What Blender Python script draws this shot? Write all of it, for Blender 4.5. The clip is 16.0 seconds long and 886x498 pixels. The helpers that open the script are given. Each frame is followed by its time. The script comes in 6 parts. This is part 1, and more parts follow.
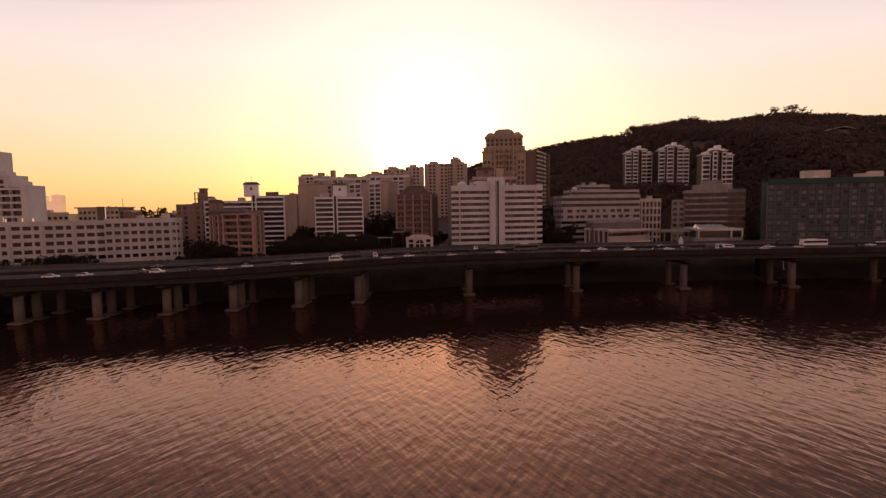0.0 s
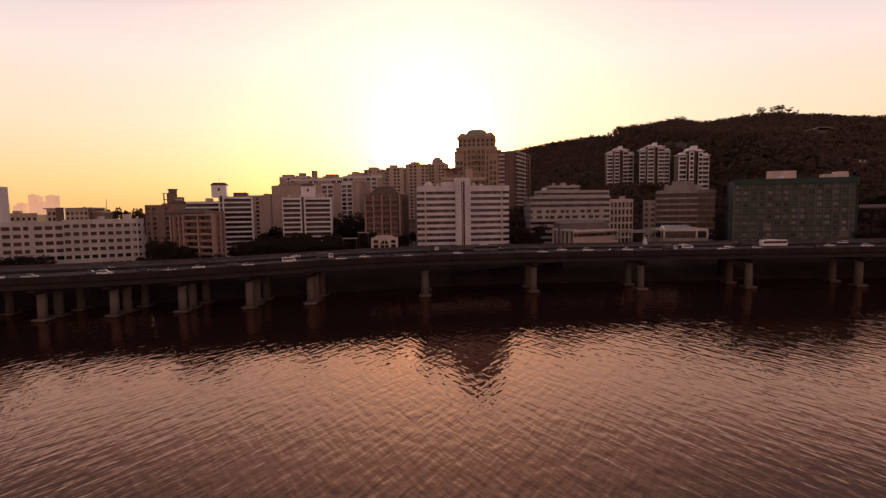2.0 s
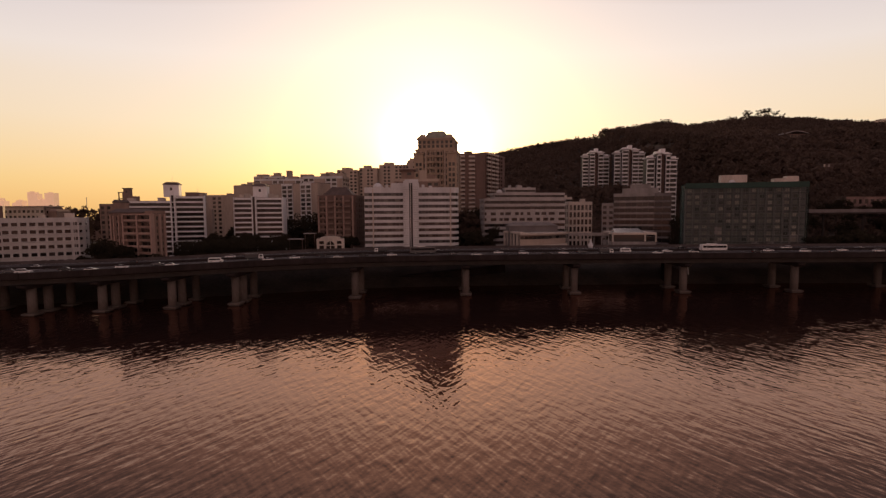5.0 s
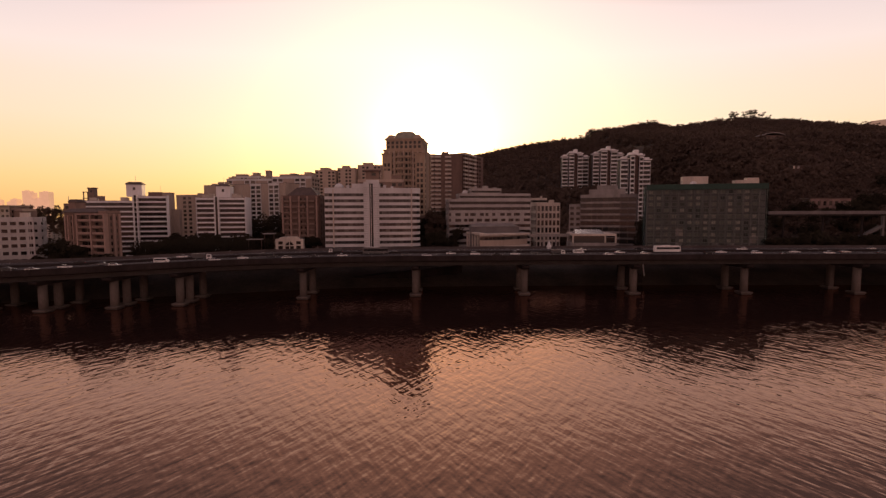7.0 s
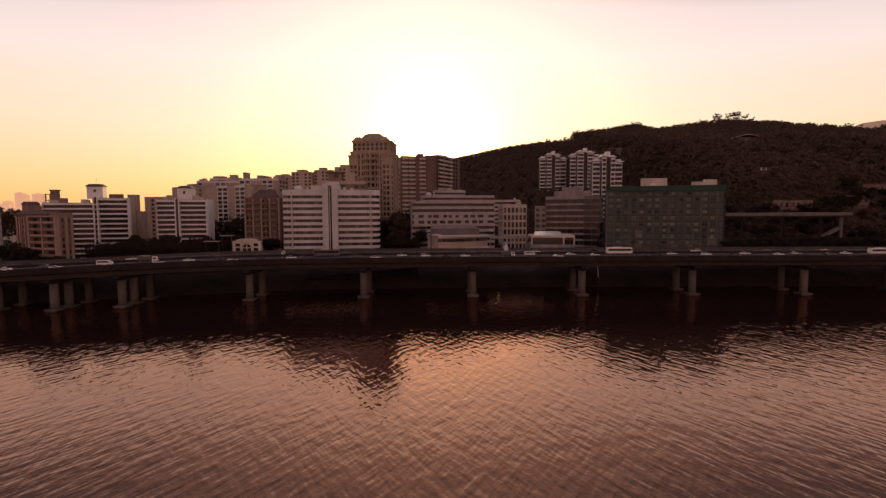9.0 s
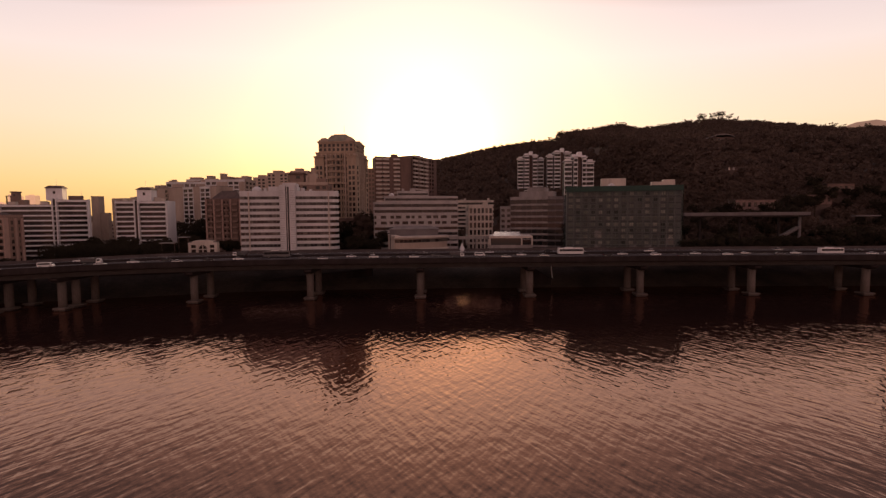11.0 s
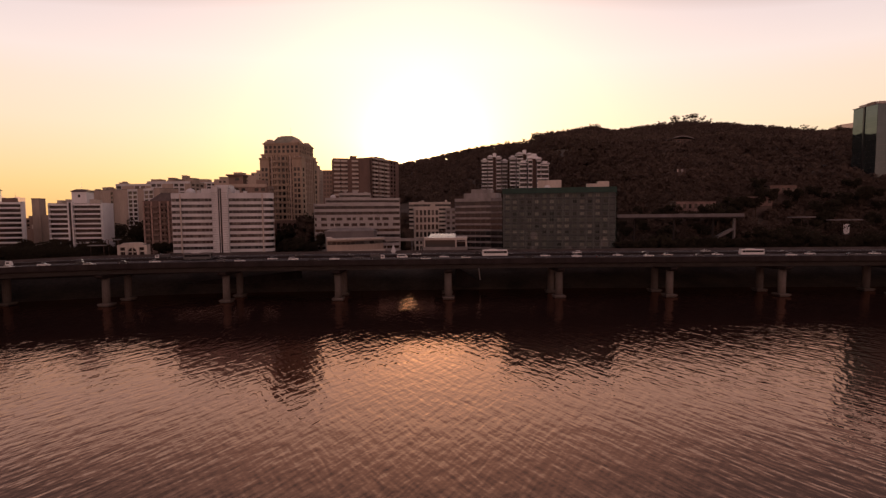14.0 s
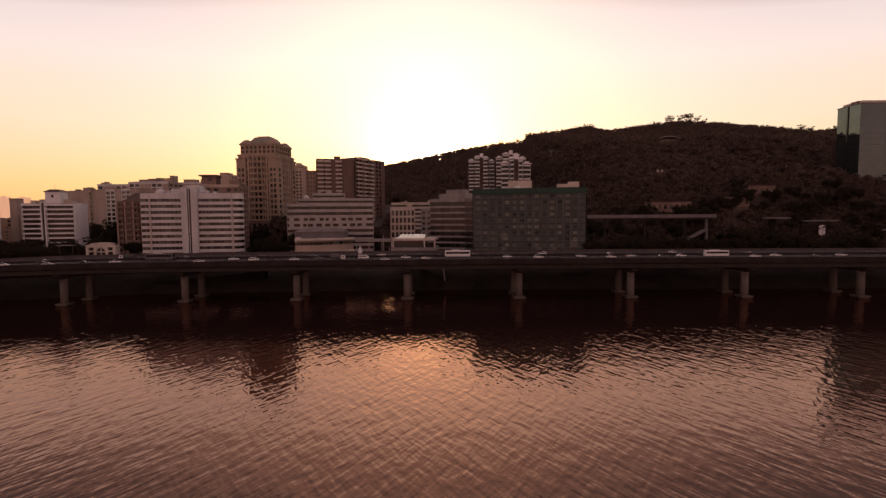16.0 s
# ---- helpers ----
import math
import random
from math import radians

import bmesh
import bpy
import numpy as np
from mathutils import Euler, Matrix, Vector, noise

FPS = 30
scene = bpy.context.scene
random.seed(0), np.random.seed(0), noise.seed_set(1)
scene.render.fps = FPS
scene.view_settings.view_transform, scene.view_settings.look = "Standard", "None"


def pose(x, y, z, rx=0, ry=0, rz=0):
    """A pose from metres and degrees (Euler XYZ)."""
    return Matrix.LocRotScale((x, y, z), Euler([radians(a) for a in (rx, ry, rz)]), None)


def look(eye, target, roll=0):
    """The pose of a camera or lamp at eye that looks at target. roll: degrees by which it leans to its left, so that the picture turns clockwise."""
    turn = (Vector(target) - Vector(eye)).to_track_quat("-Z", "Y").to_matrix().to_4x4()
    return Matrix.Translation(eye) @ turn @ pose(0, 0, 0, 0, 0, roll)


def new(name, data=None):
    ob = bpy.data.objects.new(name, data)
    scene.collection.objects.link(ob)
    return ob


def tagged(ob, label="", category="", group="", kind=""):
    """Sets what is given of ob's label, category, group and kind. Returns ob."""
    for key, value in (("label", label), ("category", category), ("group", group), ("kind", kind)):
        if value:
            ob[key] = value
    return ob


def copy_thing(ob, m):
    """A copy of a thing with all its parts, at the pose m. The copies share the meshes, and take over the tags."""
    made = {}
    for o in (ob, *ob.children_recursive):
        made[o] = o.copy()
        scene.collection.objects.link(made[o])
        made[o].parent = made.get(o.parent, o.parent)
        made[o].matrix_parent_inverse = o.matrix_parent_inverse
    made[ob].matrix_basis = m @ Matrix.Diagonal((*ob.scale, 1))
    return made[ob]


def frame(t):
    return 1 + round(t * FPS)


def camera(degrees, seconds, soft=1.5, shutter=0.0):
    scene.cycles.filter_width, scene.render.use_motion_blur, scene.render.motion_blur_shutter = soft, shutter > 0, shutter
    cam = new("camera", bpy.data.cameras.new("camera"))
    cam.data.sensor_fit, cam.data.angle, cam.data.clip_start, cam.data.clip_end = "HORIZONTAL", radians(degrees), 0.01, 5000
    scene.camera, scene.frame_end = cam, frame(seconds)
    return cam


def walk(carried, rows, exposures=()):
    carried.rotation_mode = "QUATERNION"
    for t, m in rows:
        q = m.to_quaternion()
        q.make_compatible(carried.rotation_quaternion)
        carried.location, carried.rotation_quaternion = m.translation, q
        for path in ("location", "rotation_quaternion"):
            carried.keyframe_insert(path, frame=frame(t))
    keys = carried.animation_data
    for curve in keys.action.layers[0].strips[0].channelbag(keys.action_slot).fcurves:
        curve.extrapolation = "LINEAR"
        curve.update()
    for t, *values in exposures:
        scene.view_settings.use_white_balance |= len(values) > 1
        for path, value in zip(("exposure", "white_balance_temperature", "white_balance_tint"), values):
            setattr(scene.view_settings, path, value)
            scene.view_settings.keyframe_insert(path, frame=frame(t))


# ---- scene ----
cam = camera(85.0, 16.0, soft=1.35)
METRES, EYE = 139.0, 30.24
ROWS = [
    (0.0, 0.0, 0.0, 0.0, -0.06, -4.42, 0.83),
    (0.5, 0.024, 0.001, -0.0005, -0.38, -4.42, 0.88),
    (1.0, 0.0509, 0.0014, -0.0006, -0.49, -4.43, 0.92),
    (1.5, 0.0789, 0.0009, -0.0, -0.4, -4.42, 0.92),
    (2.0, 0.1074, 0.0007, 0.0002, -0.26, -4.41, 0.86),
    (2.5, 0.1366, 0.0007, 0.0005, -0.29, -4.36, 0.8),
    (3.0, 0.167, 0.0012, 0.0011, -0.17, -4.35, 0.67),
    (3.5, 0.1966, 0.0014, 0.0014, -0.15, -4.32, 0.56),
    (4.0, 0.2266, 0.0029, 0.0012, -0.08, -4.32, 0.51),
    (6.5, 0.3844, 0.0038, 0.0027, 0.16, -4.36, 0.26),
    (7.0, 0.4164, 0.0037, 0.003, -0.04, -4.33, 0.21),
    (7.5, 0.4481, 0.0037, 0.0031, -0.07, -4.31, 0.17),
    (8.0, 0.4797, 0.0037, 0.0029, 0.0, -4.24, 0.21),
    (8.5, 0.5123, 0.0038, 0.0029, -0.22, -4.19, 0.22),
    (9.0, 0.5454, 0.0034, 0.0028, -0.29, -4.12, 0.26),
    (11.5, 0.7127, 0.0056, 0.0037, -0.49, -4.09, 0.45),
    (12.0, 0.7456, 0.0058, 0.0039, -0.56, -4.16, 0.4),
    (12.5, 0.7782, 0.0058, 0.0043, -0.65, -4.07, 0.38),
    (13.0, 0.8113, 0.006, 0.0036, -0.73, -4.01, 0.4),
    (13.5, 0.8447, 0.0062, 0.0035, -0.95, -3.98, 0.43),
    (14.0, 0.8791, 0.0066, 0.0025, -1.08, -3.89, 0.49),
    (14.5, 0.913, 0.0067, 0.0014, -1.25, -3.81, 0.52),
    (15.0, 0.9462, 0.0078, 0.0012, -1.15, -3.83, 0.49),
    (15.5, 0.9787, 0.0091, 0.0013, -1.05, -3.87, 0.38),
    (16.0, 0.9997, 0.0102, 0.0022, -0.44, -3.85, 0.43),
]
walk(cam, [(t, pose(METRES * x, METRES * y, EYE + METRES * z, 90 + pitch, roll, yaw)) for t, x, y, z, yaw, pitch, roll in ROWS], ((0.0, 0.14, 6880, 22), (3.3, 0.14, 6880, 22), (3.9, 0.0, 6500, 13), (5.3, 0.0, 6500, 13), (6.2, 0.14, 6840, 22), (16.0, 0.14, 6800, 21)))

# ---- world and sun ----
SUN_EL, SUN_AZ = radians(6.9), radians(0.85)          # above the horizon; to the left of straight ahead
SUN_DIR = Vector((-math.sin(SUN_AZ) * math.cos(SUN_EL), math.cos(SUN_AZ) * math.cos(SUN_EL), math.sin(SUN_EL)))
scene.view_settings.exposure = 0.0


def make_world():
    w = bpy.data.worlds.new("evening_sky")
    scene.world = w
    w.use_nodes = True
    nt = w.node_tree
    nt.nodes.clear()
    n, l = nt.nodes.new, nt.links.new
    out, bg = n("ShaderNodeOutputWorld"), n("ShaderNodeBackground")
    sky = n("ShaderNodeTexSky")
    sky.sky_type, sky.sun_disc = "NISHITA", False
    sky.sun_elevation, sky.sun_rotation = SUN_EL, -SUN_AZ
    sky.dust_density, sky.air_density = 3.0, 1.2
    tc, sep = n("ShaderNodeTexCoord"), n("ShaderNodeSeparateXYZ")
    l(tc.outputs["Generated"], sep.inputs[0])
    ramp = n("ShaderNodeValToRGB")
    cr = ramp.color_ramp
    cr.elements[0].position, cr.elements[0].color = 0.0, (0.80, 0.46, 0.16, 1)
    cr.elements[1].position, cr.elements[1].color = 1.0, (0.20, 0.17, 0.20, 1)
    for p, c in ((0.06, (0.79, 0.54, 0.24, 1)), (0.16, (0.775, 0.615, 0.44, 1)), (0.30, (0.745, 0.65, 0.59, 1)), (0.395, (0.675, 0.59, 0.565, 1)), (0.47, (0.39, 0.285, 0.268, 1)), (0.60, (0.14, 0.103, 0.106, 1)), (0.75, (0.12, 0.095, 0.105, 1))):
        e = cr.elements.new(p)
        e.color = c
    # the dim upper sky comes down lower to both sides of the sun
    flat, unit, ahead = n("ShaderNodeCombineXYZ"), n("ShaderNodeVectorMath"), n("ShaderNodeVectorMath")
    l(sep.outputs[0], flat.inputs[0])
    l(sep.outputs[1], flat.inputs[1])
    unit.operation, ahead.operation = "NORMALIZE", "DOT_PRODUCT"
    ahead.inputs[1].default_value = (-math.sin(SUN_AZ), math.cos(SUN_AZ), 0)
    l(flat.outputs[0], unit.inputs[0])
    l(unit.outputs[0], ahead.inputs[0])
    aside, above, shift, lift = n("ShaderNodeMapRange"), n("ShaderNodeMapRange"), n("ShaderNodeMath"), n("ShaderNodeMath")
    for r, values in ((aside, (1.0, 0.6, 0.0, 0.30)), (above, (0.22, 0.42, 0.0, 1.0))):
        for k, v in enumerate(values):
            r.inputs[k + 1].default_value = v
    l(ahead.outputs["Value"], aside.inputs[0])
    l(sep.outputs[2], above.inputs[0])
    shift.operation = "MULTIPLY"
    l(aside.outputs[0], shift.inputs[0])
    l(above.outputs[0], shift.inputs[1])
    l(sep.outputs[2], lift.inputs[0])
    l(shift.outputs[0], lift.inputs[1])
    l(lift.outputs[0], ramp.inputs[0])
    dot = n("ShaderNodeVectorMath")
    dot.operation = "DOT_PRODUCT"
    dot.inputs[1].default_value = SUN_DIR
    l(tc.outputs["Generated"], dot.inputs[0])
    side = n("ShaderNodeMapRange")                     # the sky away from the sun is dimmer
    side.inputs[1].default_value, side.inputs[2].default_value = -0.5, 0.65
    l(dot.outputs["Value"], side.inputs[0])
    away = n("ShaderNodeValToRGB")
    away.color_ramp.elements[0].color, away.color_ramp.elements[1].color = (0.52, 0.282, 0.232, 1), (0.235, 0.152, 0.155, 1)
    l(sep.outputs[2], away.inputs[0])
    base = n("ShaderNodeMix")
    base.data_type = "RGBA"
    l(side.outputs[0], base.inputs[0])
    l(away.outputs[0], base.inputs[6])
    l(ramp.outputs[0], base.inputs[7])
    total = base.outputs[2]
    clampd = n("ShaderNodeMath")
    clampd.operation = "MAXIMUM"
    clampd.inputs[1].default_value = 0.0
    l(dot.outputs["Value"], clampd.inputs[0])
    for power, colour in ((24, (0.15, 0.09, 0.045, 1)), (140, (0.95, 0.72, 0.36, 1)), (600, (8.0, 6.2, 3.8, 1))):
        pw, mul, add = n("ShaderNodeMath"), n("ShaderNodeMix"), n("ShaderNodeMix")
        pw.operation = "POWER"
        pw.inputs[1].default_value = power
        l(clampd.outputs[0], pw.inputs[0])
        for m, kind in ((mul, "MULTIPLY"), (add, "ADD")):
            m.data_type, m.blend_type = "RGBA", kind
            m.inputs[0].default_value = 1.0
        mul.inputs[7].default_value = colour
        l(pw.outputs[0], mul.inputs[6])
        l(total, add.inputs[6])
        l(mul.outputs[2], add.inputs[7])
        total = add.outputs[2]
    mix = n("ShaderNodeMix")
    mix.data_type, mix.blend_type = "RGBA", "ADD"
    mix.inputs[0].default_value = 0.03
    l(total, mix.inputs[6])
    l(sky.outputs[0], mix.inputs[7])
    l(mix.outputs[2], bg.inputs[0])
    bg.inputs[1].default_value = 1.0
    l(bg.outputs[0], out.inputs[0])


make_world()
sun = bpy.data.lights.new("sun", "SUN")
sun.energy, sun.angle, sun.color = 3.0, radians(0.53), (1.0, 0.66, 0.34)
new("sun", sun).matrix_world = look(SUN_DIR * 500, (0, 0, 0))


# ---- materials ----
def mat(name, colour, rough=0.7, metal=0.0, vary=0.25, scale=0.6, fine=6.0, bump=0.15, streak=False, each=0.0, spec=0.5):
    """Base colour broken by a large and a small noise, with a fine relief. each: how far whole objects differ in tone."""
    m = bpy.data.materials.new(name)
    m.use_nodes = True
    nt = m.node_tree
    n, l = nt.nodes.new, nt.links.new
    p = nt.nodes["Principled BSDF"]
    p.inputs["Roughness"].default_value, p.inputs["Metallic"].default_value = rough, metal
    p.inputs["Specular IOR Level"].default_value = spec
    tc, mp = n("ShaderNodeTexCoord"), n("ShaderNodeMapping")
    mp.inputs["Scale"].default_value = (1, 1, 0.25) if streak else (1, 1, 1)
    l(tc.outputs["Object"], mp.inputs[0])
    big, small = n("ShaderNodeTexNoise"), n("ShaderNodeTexNoise")
    big.inputs["Scale"].default_value, big.inputs["Detail"].default_value = scale, 5
    small.inputs["Scale"].default_value, small.inputs["Detail"].default_value = fine, 3
    l(mp.outputs[0], big.inputs[0])
    l(mp.outputs[0], small.inputs[0])
    a, b = n("ShaderNodeMapRange"), n("ShaderNodeMapRange")
    for r, src, k in ((a, big, vary), (b, small, vary * 0.5)):
        r.inputs[1].default_value, r.inputs[2].default_value = 0.3, 0.7
        r.inputs[3].default_value, r.inputs[4].default_value = 1 - k, 1 + k * 0.6
        l(src.outputs[0], r.inputs[0])
    mul = n("ShaderNodeMath")
    mul.operation = "MULTIPLY"
    l(a.outputs[0], mul.inputs[0])
    l(b.outputs[0], mul.inputs[1])
    tone = mul.outputs[0]
    if each:
        info, r, m2 = n("ShaderNodeObjectInfo"), n("ShaderNodeMapRange"), n("ShaderNodeMath")
        r.inputs[3].default_value, r.inputs[4].default_value = 1 - each, 1 + each
        l(info.outputs["Random"], r.inputs[0])
        m2.operation = "MULTIPLY"
        l(tone, m2.inputs[0])
        l(r.outputs[0], m2.inputs[1])
        tone = m2.outputs[0]
    col = n("ShaderNodeMix")
    col.data_type, col.blend_type = "RGBA", "MULTIPLY"
    col.inputs[0].default_value = 1.0
    col.inputs[6].default_value = (*colour, 1)
    l(tone, col.inputs[7])
    l(col.outputs[2], p.inputs["Base Color"])
    if bump:
        bp = n("ShaderNodeBump")
        bp.inputs["Strength"].default_value, bp.inputs["Distance"].default_value = bump, 0.05
        l(small.outputs[0], bp.inputs["Height"])
        l(bp.outputs[0], p.inputs["Normal"])
    return m


def leaf_mat(name, colour):
    m = mat(name, colour, 0.9, vary=0.18, scale=0.06, fine=0.9, bump=0, spec=0.1)
    nt = m.node_tree
    g, r, mul = nt.nodes.new("ShaderNodeNewGeometry"), nt.nodes.new("ShaderNodeMapRange"), nt.nodes.new("ShaderNodeMix")
    r.inputs[3].default_value, r.inputs[4].default_value = 0.86, 1.14
    nt.links.new(g.outputs["Random Per Island"], r.inputs[0])
    p = nt.nodes["Principled BSDF"]
    old = p.inputs["Base Color"].links[0].from_socket
    mul.data_type, mul.blend_type = "RGBA", "MULTIPLY"
    mul.inputs[0].default_value = 1.0
    nt.links.new(old, mul.inputs[6])
    nt.links.new(r.outputs[0], mul.inputs[7])
    nt.links.new(mul.outputs[2], p.inputs["Base Color"])
    tr, mix = nt.nodes.new("ShaderNodeBsdfTranslucent"), nt.nodes.new("ShaderNodeMixShader")
    mix.inputs[0].default_value = 0.35
    nt.links.new(mul.outputs[2], tr.inputs[0])
    # leaves in a clump shade as part of its rounded mass
    half, up, unit = (nt.nodes.new("ShaderNodeVectorMath") for _ in range(3))
    half.operation, unit.operation = "SCALE", "NORMALIZE"
    half.inputs["Scale"].default_value = 0.4
    up.inputs[1].default_value = (0.0, -0.3, 0.5)
    nt.links.new(g.outputs["Normal"], half.inputs[0])
    nt.links.new(half.outputs[0], up.inputs[0])
    nt.links.new(up.outputs[0], unit.inputs[0])
    nt.links.new(unit.outputs[0], p.inputs["Normal"])
    nt.links.new(p.outputs[0], mix.inputs[1])
    nt.links.new(tr.outputs[0], mix.inputs[2])
    nt.links.new(mix.outputs[0], nt.nodes["Material Output"].inputs[0])
    return m


def glass_mat(name, dark, light, rough=0.08, metal=0.0, spread=0.55):
    """Window glass before dim rooms; some panes have pale blinds behind them."""
    m = bpy.data.materials.new(name)
    m.use_nodes = True
    nt = m.node_tree
    n, l = nt.nodes.new, nt.links.new
    p = nt.nodes["Principled BSDF"]
    p.inputs["Roughness"].default_value, p.inputs["Metallic"].default_value = rough, metal
    info, ramp = n("ShaderNodeObjectInfo"), n("ShaderNodeValToRGB")
    ramp.color_ramp.elements[0].position, ramp.color_ramp.elements[0].color = spread, (*dark, 1)
    ramp.color_ramp.elements[1].position, ramp.color_ramp.elements[1].color = 1.0, (*light, 1)
    l(info.outputs["Random"], ramp.inputs[0])
    l(ramp.outputs[0], p.inputs["Base Color"])
    tc, ns, bp = n("ShaderNodeTexCoord"), n("ShaderNodeTexNoise"), n("ShaderNodeBump")
    ns.inputs["Scale"].default_value = 0.5
    bp.inputs["Strength"].default_value, bp.inputs["Distance"].default_value = 0.2, 0.02
    l(tc.outputs["Object"], ns.inputs[0])
    l(ns.outputs[0], bp.inputs["Height"])
    l(bp.outputs[0], p.inputs["Normal"])
    return m


def water_mat():
    """Murky water: a dark body under a warm-tinted gloss that grows towards grazing view."""
    m = bpy.data.materials.new("river_water")
    m.use_nodes = True
    nt = m.node_tree
    nt.nodes.clear()
    n, l = nt.nodes.new, nt.links.new
    out, mix, fr = n("ShaderNodeOutputMaterial"), n("ShaderNodeMixShader"), n("ShaderNodeFresnel")
    body, gloss = n("ShaderNodeBsdfDiffuse"), n("ShaderNodeBsdfGlossy")
    body.inputs[0].default_value = (0.026, 0.014, 0.012, 1)
    gloss.inputs[0].default_value = (1.0, 0.635, 0.495, 1)
    gloss.inputs["Roughness"].default_value = 0.018
    fr.inputs[0].default_value = 2.5
    l(fr.outputs[0], mix.inputs[0])
    l(body.outputs[0], mix.inputs[1])
    l(gloss.outputs[0], mix.inputs[2])
    l(mix.outputs[0], out.inputs[0])
    tc = n("ShaderNodeTexCoord")
    total = None
    for turn, sx, sy, weight, detail in ((-62, 0.28, 0.9, 1.25, 0.5), (60, 0.28, 0.87, 1.15, 0.5), (-60, 0.62, 2.1, 0.4, 0.4), (62, 0.62, 2.0, 0.38, 0.4), (14, 1.6, 3.2, 0.1, 0.8)):
        mp, ns, mul = n("ShaderNodeMapping"), n("ShaderNodeTexNoise"), n("ShaderNodeMath")
        mp.inputs["Rotation"].default_value = (0, 0, radians(turn))
        mp.vector_type = "TEXTURE"
        mp.inputs["Scale"].default_value = (1 / sx, 1 / sy, 1)
        ns.inputs["Scale"].default_value, ns.inputs["Detail"].default_value = 1.0, detail
        ns.inputs["Distortion"].default_value = 0.2
        l(tc.outputs["Object"], mp.inputs[0])
        l(mp.outputs[0], ns.inputs[0])
        mul.operation = "MULTIPLY"
        mul.inputs[1].default_value = weight
        l(ns.outputs[0], mul.inputs[0])
        if total:
            add = n("ShaderNodeMath")
            l(total, add.inputs[0])
            l(mul.outputs[0], add.inputs[1])
            total = add.outputs[0]
        else:
            total = mul.outputs[0]
    bp = n("ShaderNodeBump")
    bp.inputs["Strength"].default_value, bp.inputs["Distance"].default_value = 1.0, 0.052
    l(total, bp.inputs["Height"])
    for node in (gloss, fr):
        l(bp.outputs[0], node.inputs["Normal"])
    return m


WHITE = mat("white_painted_render", (0.64, 0.64, 0.645), 0.75, vary=0.18, scale=0.15, fine=1.6, streak=True)
DUSTWHITE = mat("dusty_white_render", (0.54, 0.525, 0.51), 0.75, vary=0.18, scale=0.15, fine=1.6, streak=True)
BRIGHT = mat("bright_white_balcony_paint", (0.81, 0.81, 0.815), 0.7, vary=0.12, scale=0.2, fine=1.6, streak=True)
CREAM = mat("cream_render", (0.58, 0.52, 0.46), 0.8, vary=0.22, scale=0.15, fine=1.6, streak=True)
BEIGE = mat("beige_stone", (0.48, 0.39, 0.32), 0.75, vary=0.2, scale=0.2, fine=2.0, streak=True)
BROWN = mat("brown_brick_render", (0.26, 0.185, 0.15), 0.85, vary=0.25, scale=0.2, fine=2.2, streak=True)
DARKBROWN = mat("dark_brown_cladding", (0.17, 0.11, 0.09), 0.7, vary=0.25, scale=0.2, fine=2.0, streak=True)
DECKC = mat("dark_deck_concrete", (0.036, 0.029, 0.028), 0.9, vary=0.35, scale=0.3, fine=3.0, streak=True, spec=0.15)
SLABWALL = mat("weathered_slab_render", (0.42, 0.345, 0.29), 0.85, vary=0.25, scale=0.1, fine=1.2, streak=True)
STONE = mat("brown_tower_stone", (0.37, 0.285, 0.21), 0.75, vary=0.25, scale=0.2, fine=2.0, streak=True)
BRICKRED = mat("reddish_brown_tile", (0.265, 0.180, 0.145), 0.8, vary=0.25, scale=0.2, fine=2.2, streak=True)
GREY = mat("grey_concrete", (0.30, 0.28, 0.27), 0.85, vary=0.3, scale=0.3, fine=3.0, streak=True)
DARKGREY = mat("dark_grey_cladding", (0.17, 0.155, 0.155), 0.75, vary=0.25, scale=0.2, fine=2.0, streak=True)
PIERC = mat("pier_concrete", (0.135, 0.115, 0.102), 0.85, vary=0.3, scale=0.3, fine=3.0, streak=True, each=0.15)
WETC = mat("wet_dark_concrete", (0.035, 0.029, 0.026), 0.35, vary=0.3, scale=0.4, fine=3.0, streak=True)
# bodies behind the facades: recess shade is put into a darker wall colour
SHADOWWALL = mat("shaded_recess_render", (0.20, 0.16, 0.14), 0.85, vary=0.2, scale=0.4, fine=2.0)
TILEWALL = mat("pale_tile_wall", (0.41, 0.39, 0.38), 0.7, vary=0.2, scale=0.2, fine=2.0, streak=True)
PINKPIER = mat("pale_pink_render", (0.40, 0.28, 0.235), 0.8, vary=0.2, scale=0.2, fine=2.0, streak=True)
BARRIER = mat("dusty_noise_barrier", (0.105, 0.088, 0.086), 0.8, vary=0.3, scale=0.2, fine=2.0, spec=0.2)
BARESLOPE = mat("bare_slope_concrete", (0.24, 0.165, 0.145), 0.9, vary=0.4, scale=0.15, fine=1.2, bump=0.5)
ROOF = mat("roof_membrane", (0.20, 0.18, 0.17), 0.9, vary=0.3, scale=0.3, fine=3.0)
TILE = mat("dark_roof_tile", (0.10, 0.07, 0.06), 0.7, vary=0.3, scale=0.5, fine=4.0)
# haze over the far towers is put into pale colour and glow
PALE = mat("far_render_painted_haze", (0.60, 0.50, 0.44), 0.9, vary=0.1, scale=0.05, fine=0.3, bump=0)
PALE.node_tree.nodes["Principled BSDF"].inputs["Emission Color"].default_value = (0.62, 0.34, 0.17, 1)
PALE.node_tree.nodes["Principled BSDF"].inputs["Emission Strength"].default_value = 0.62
# the far hill glows faintly: its haze is painted as emission
HAZEHILL = mat("far_hill_painted_haze", (0.16, 0.14, 0.13), 0.95, vary=0.2, scale=0.004, fine=0.03, bump=0)
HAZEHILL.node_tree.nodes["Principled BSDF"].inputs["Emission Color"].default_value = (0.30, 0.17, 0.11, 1)
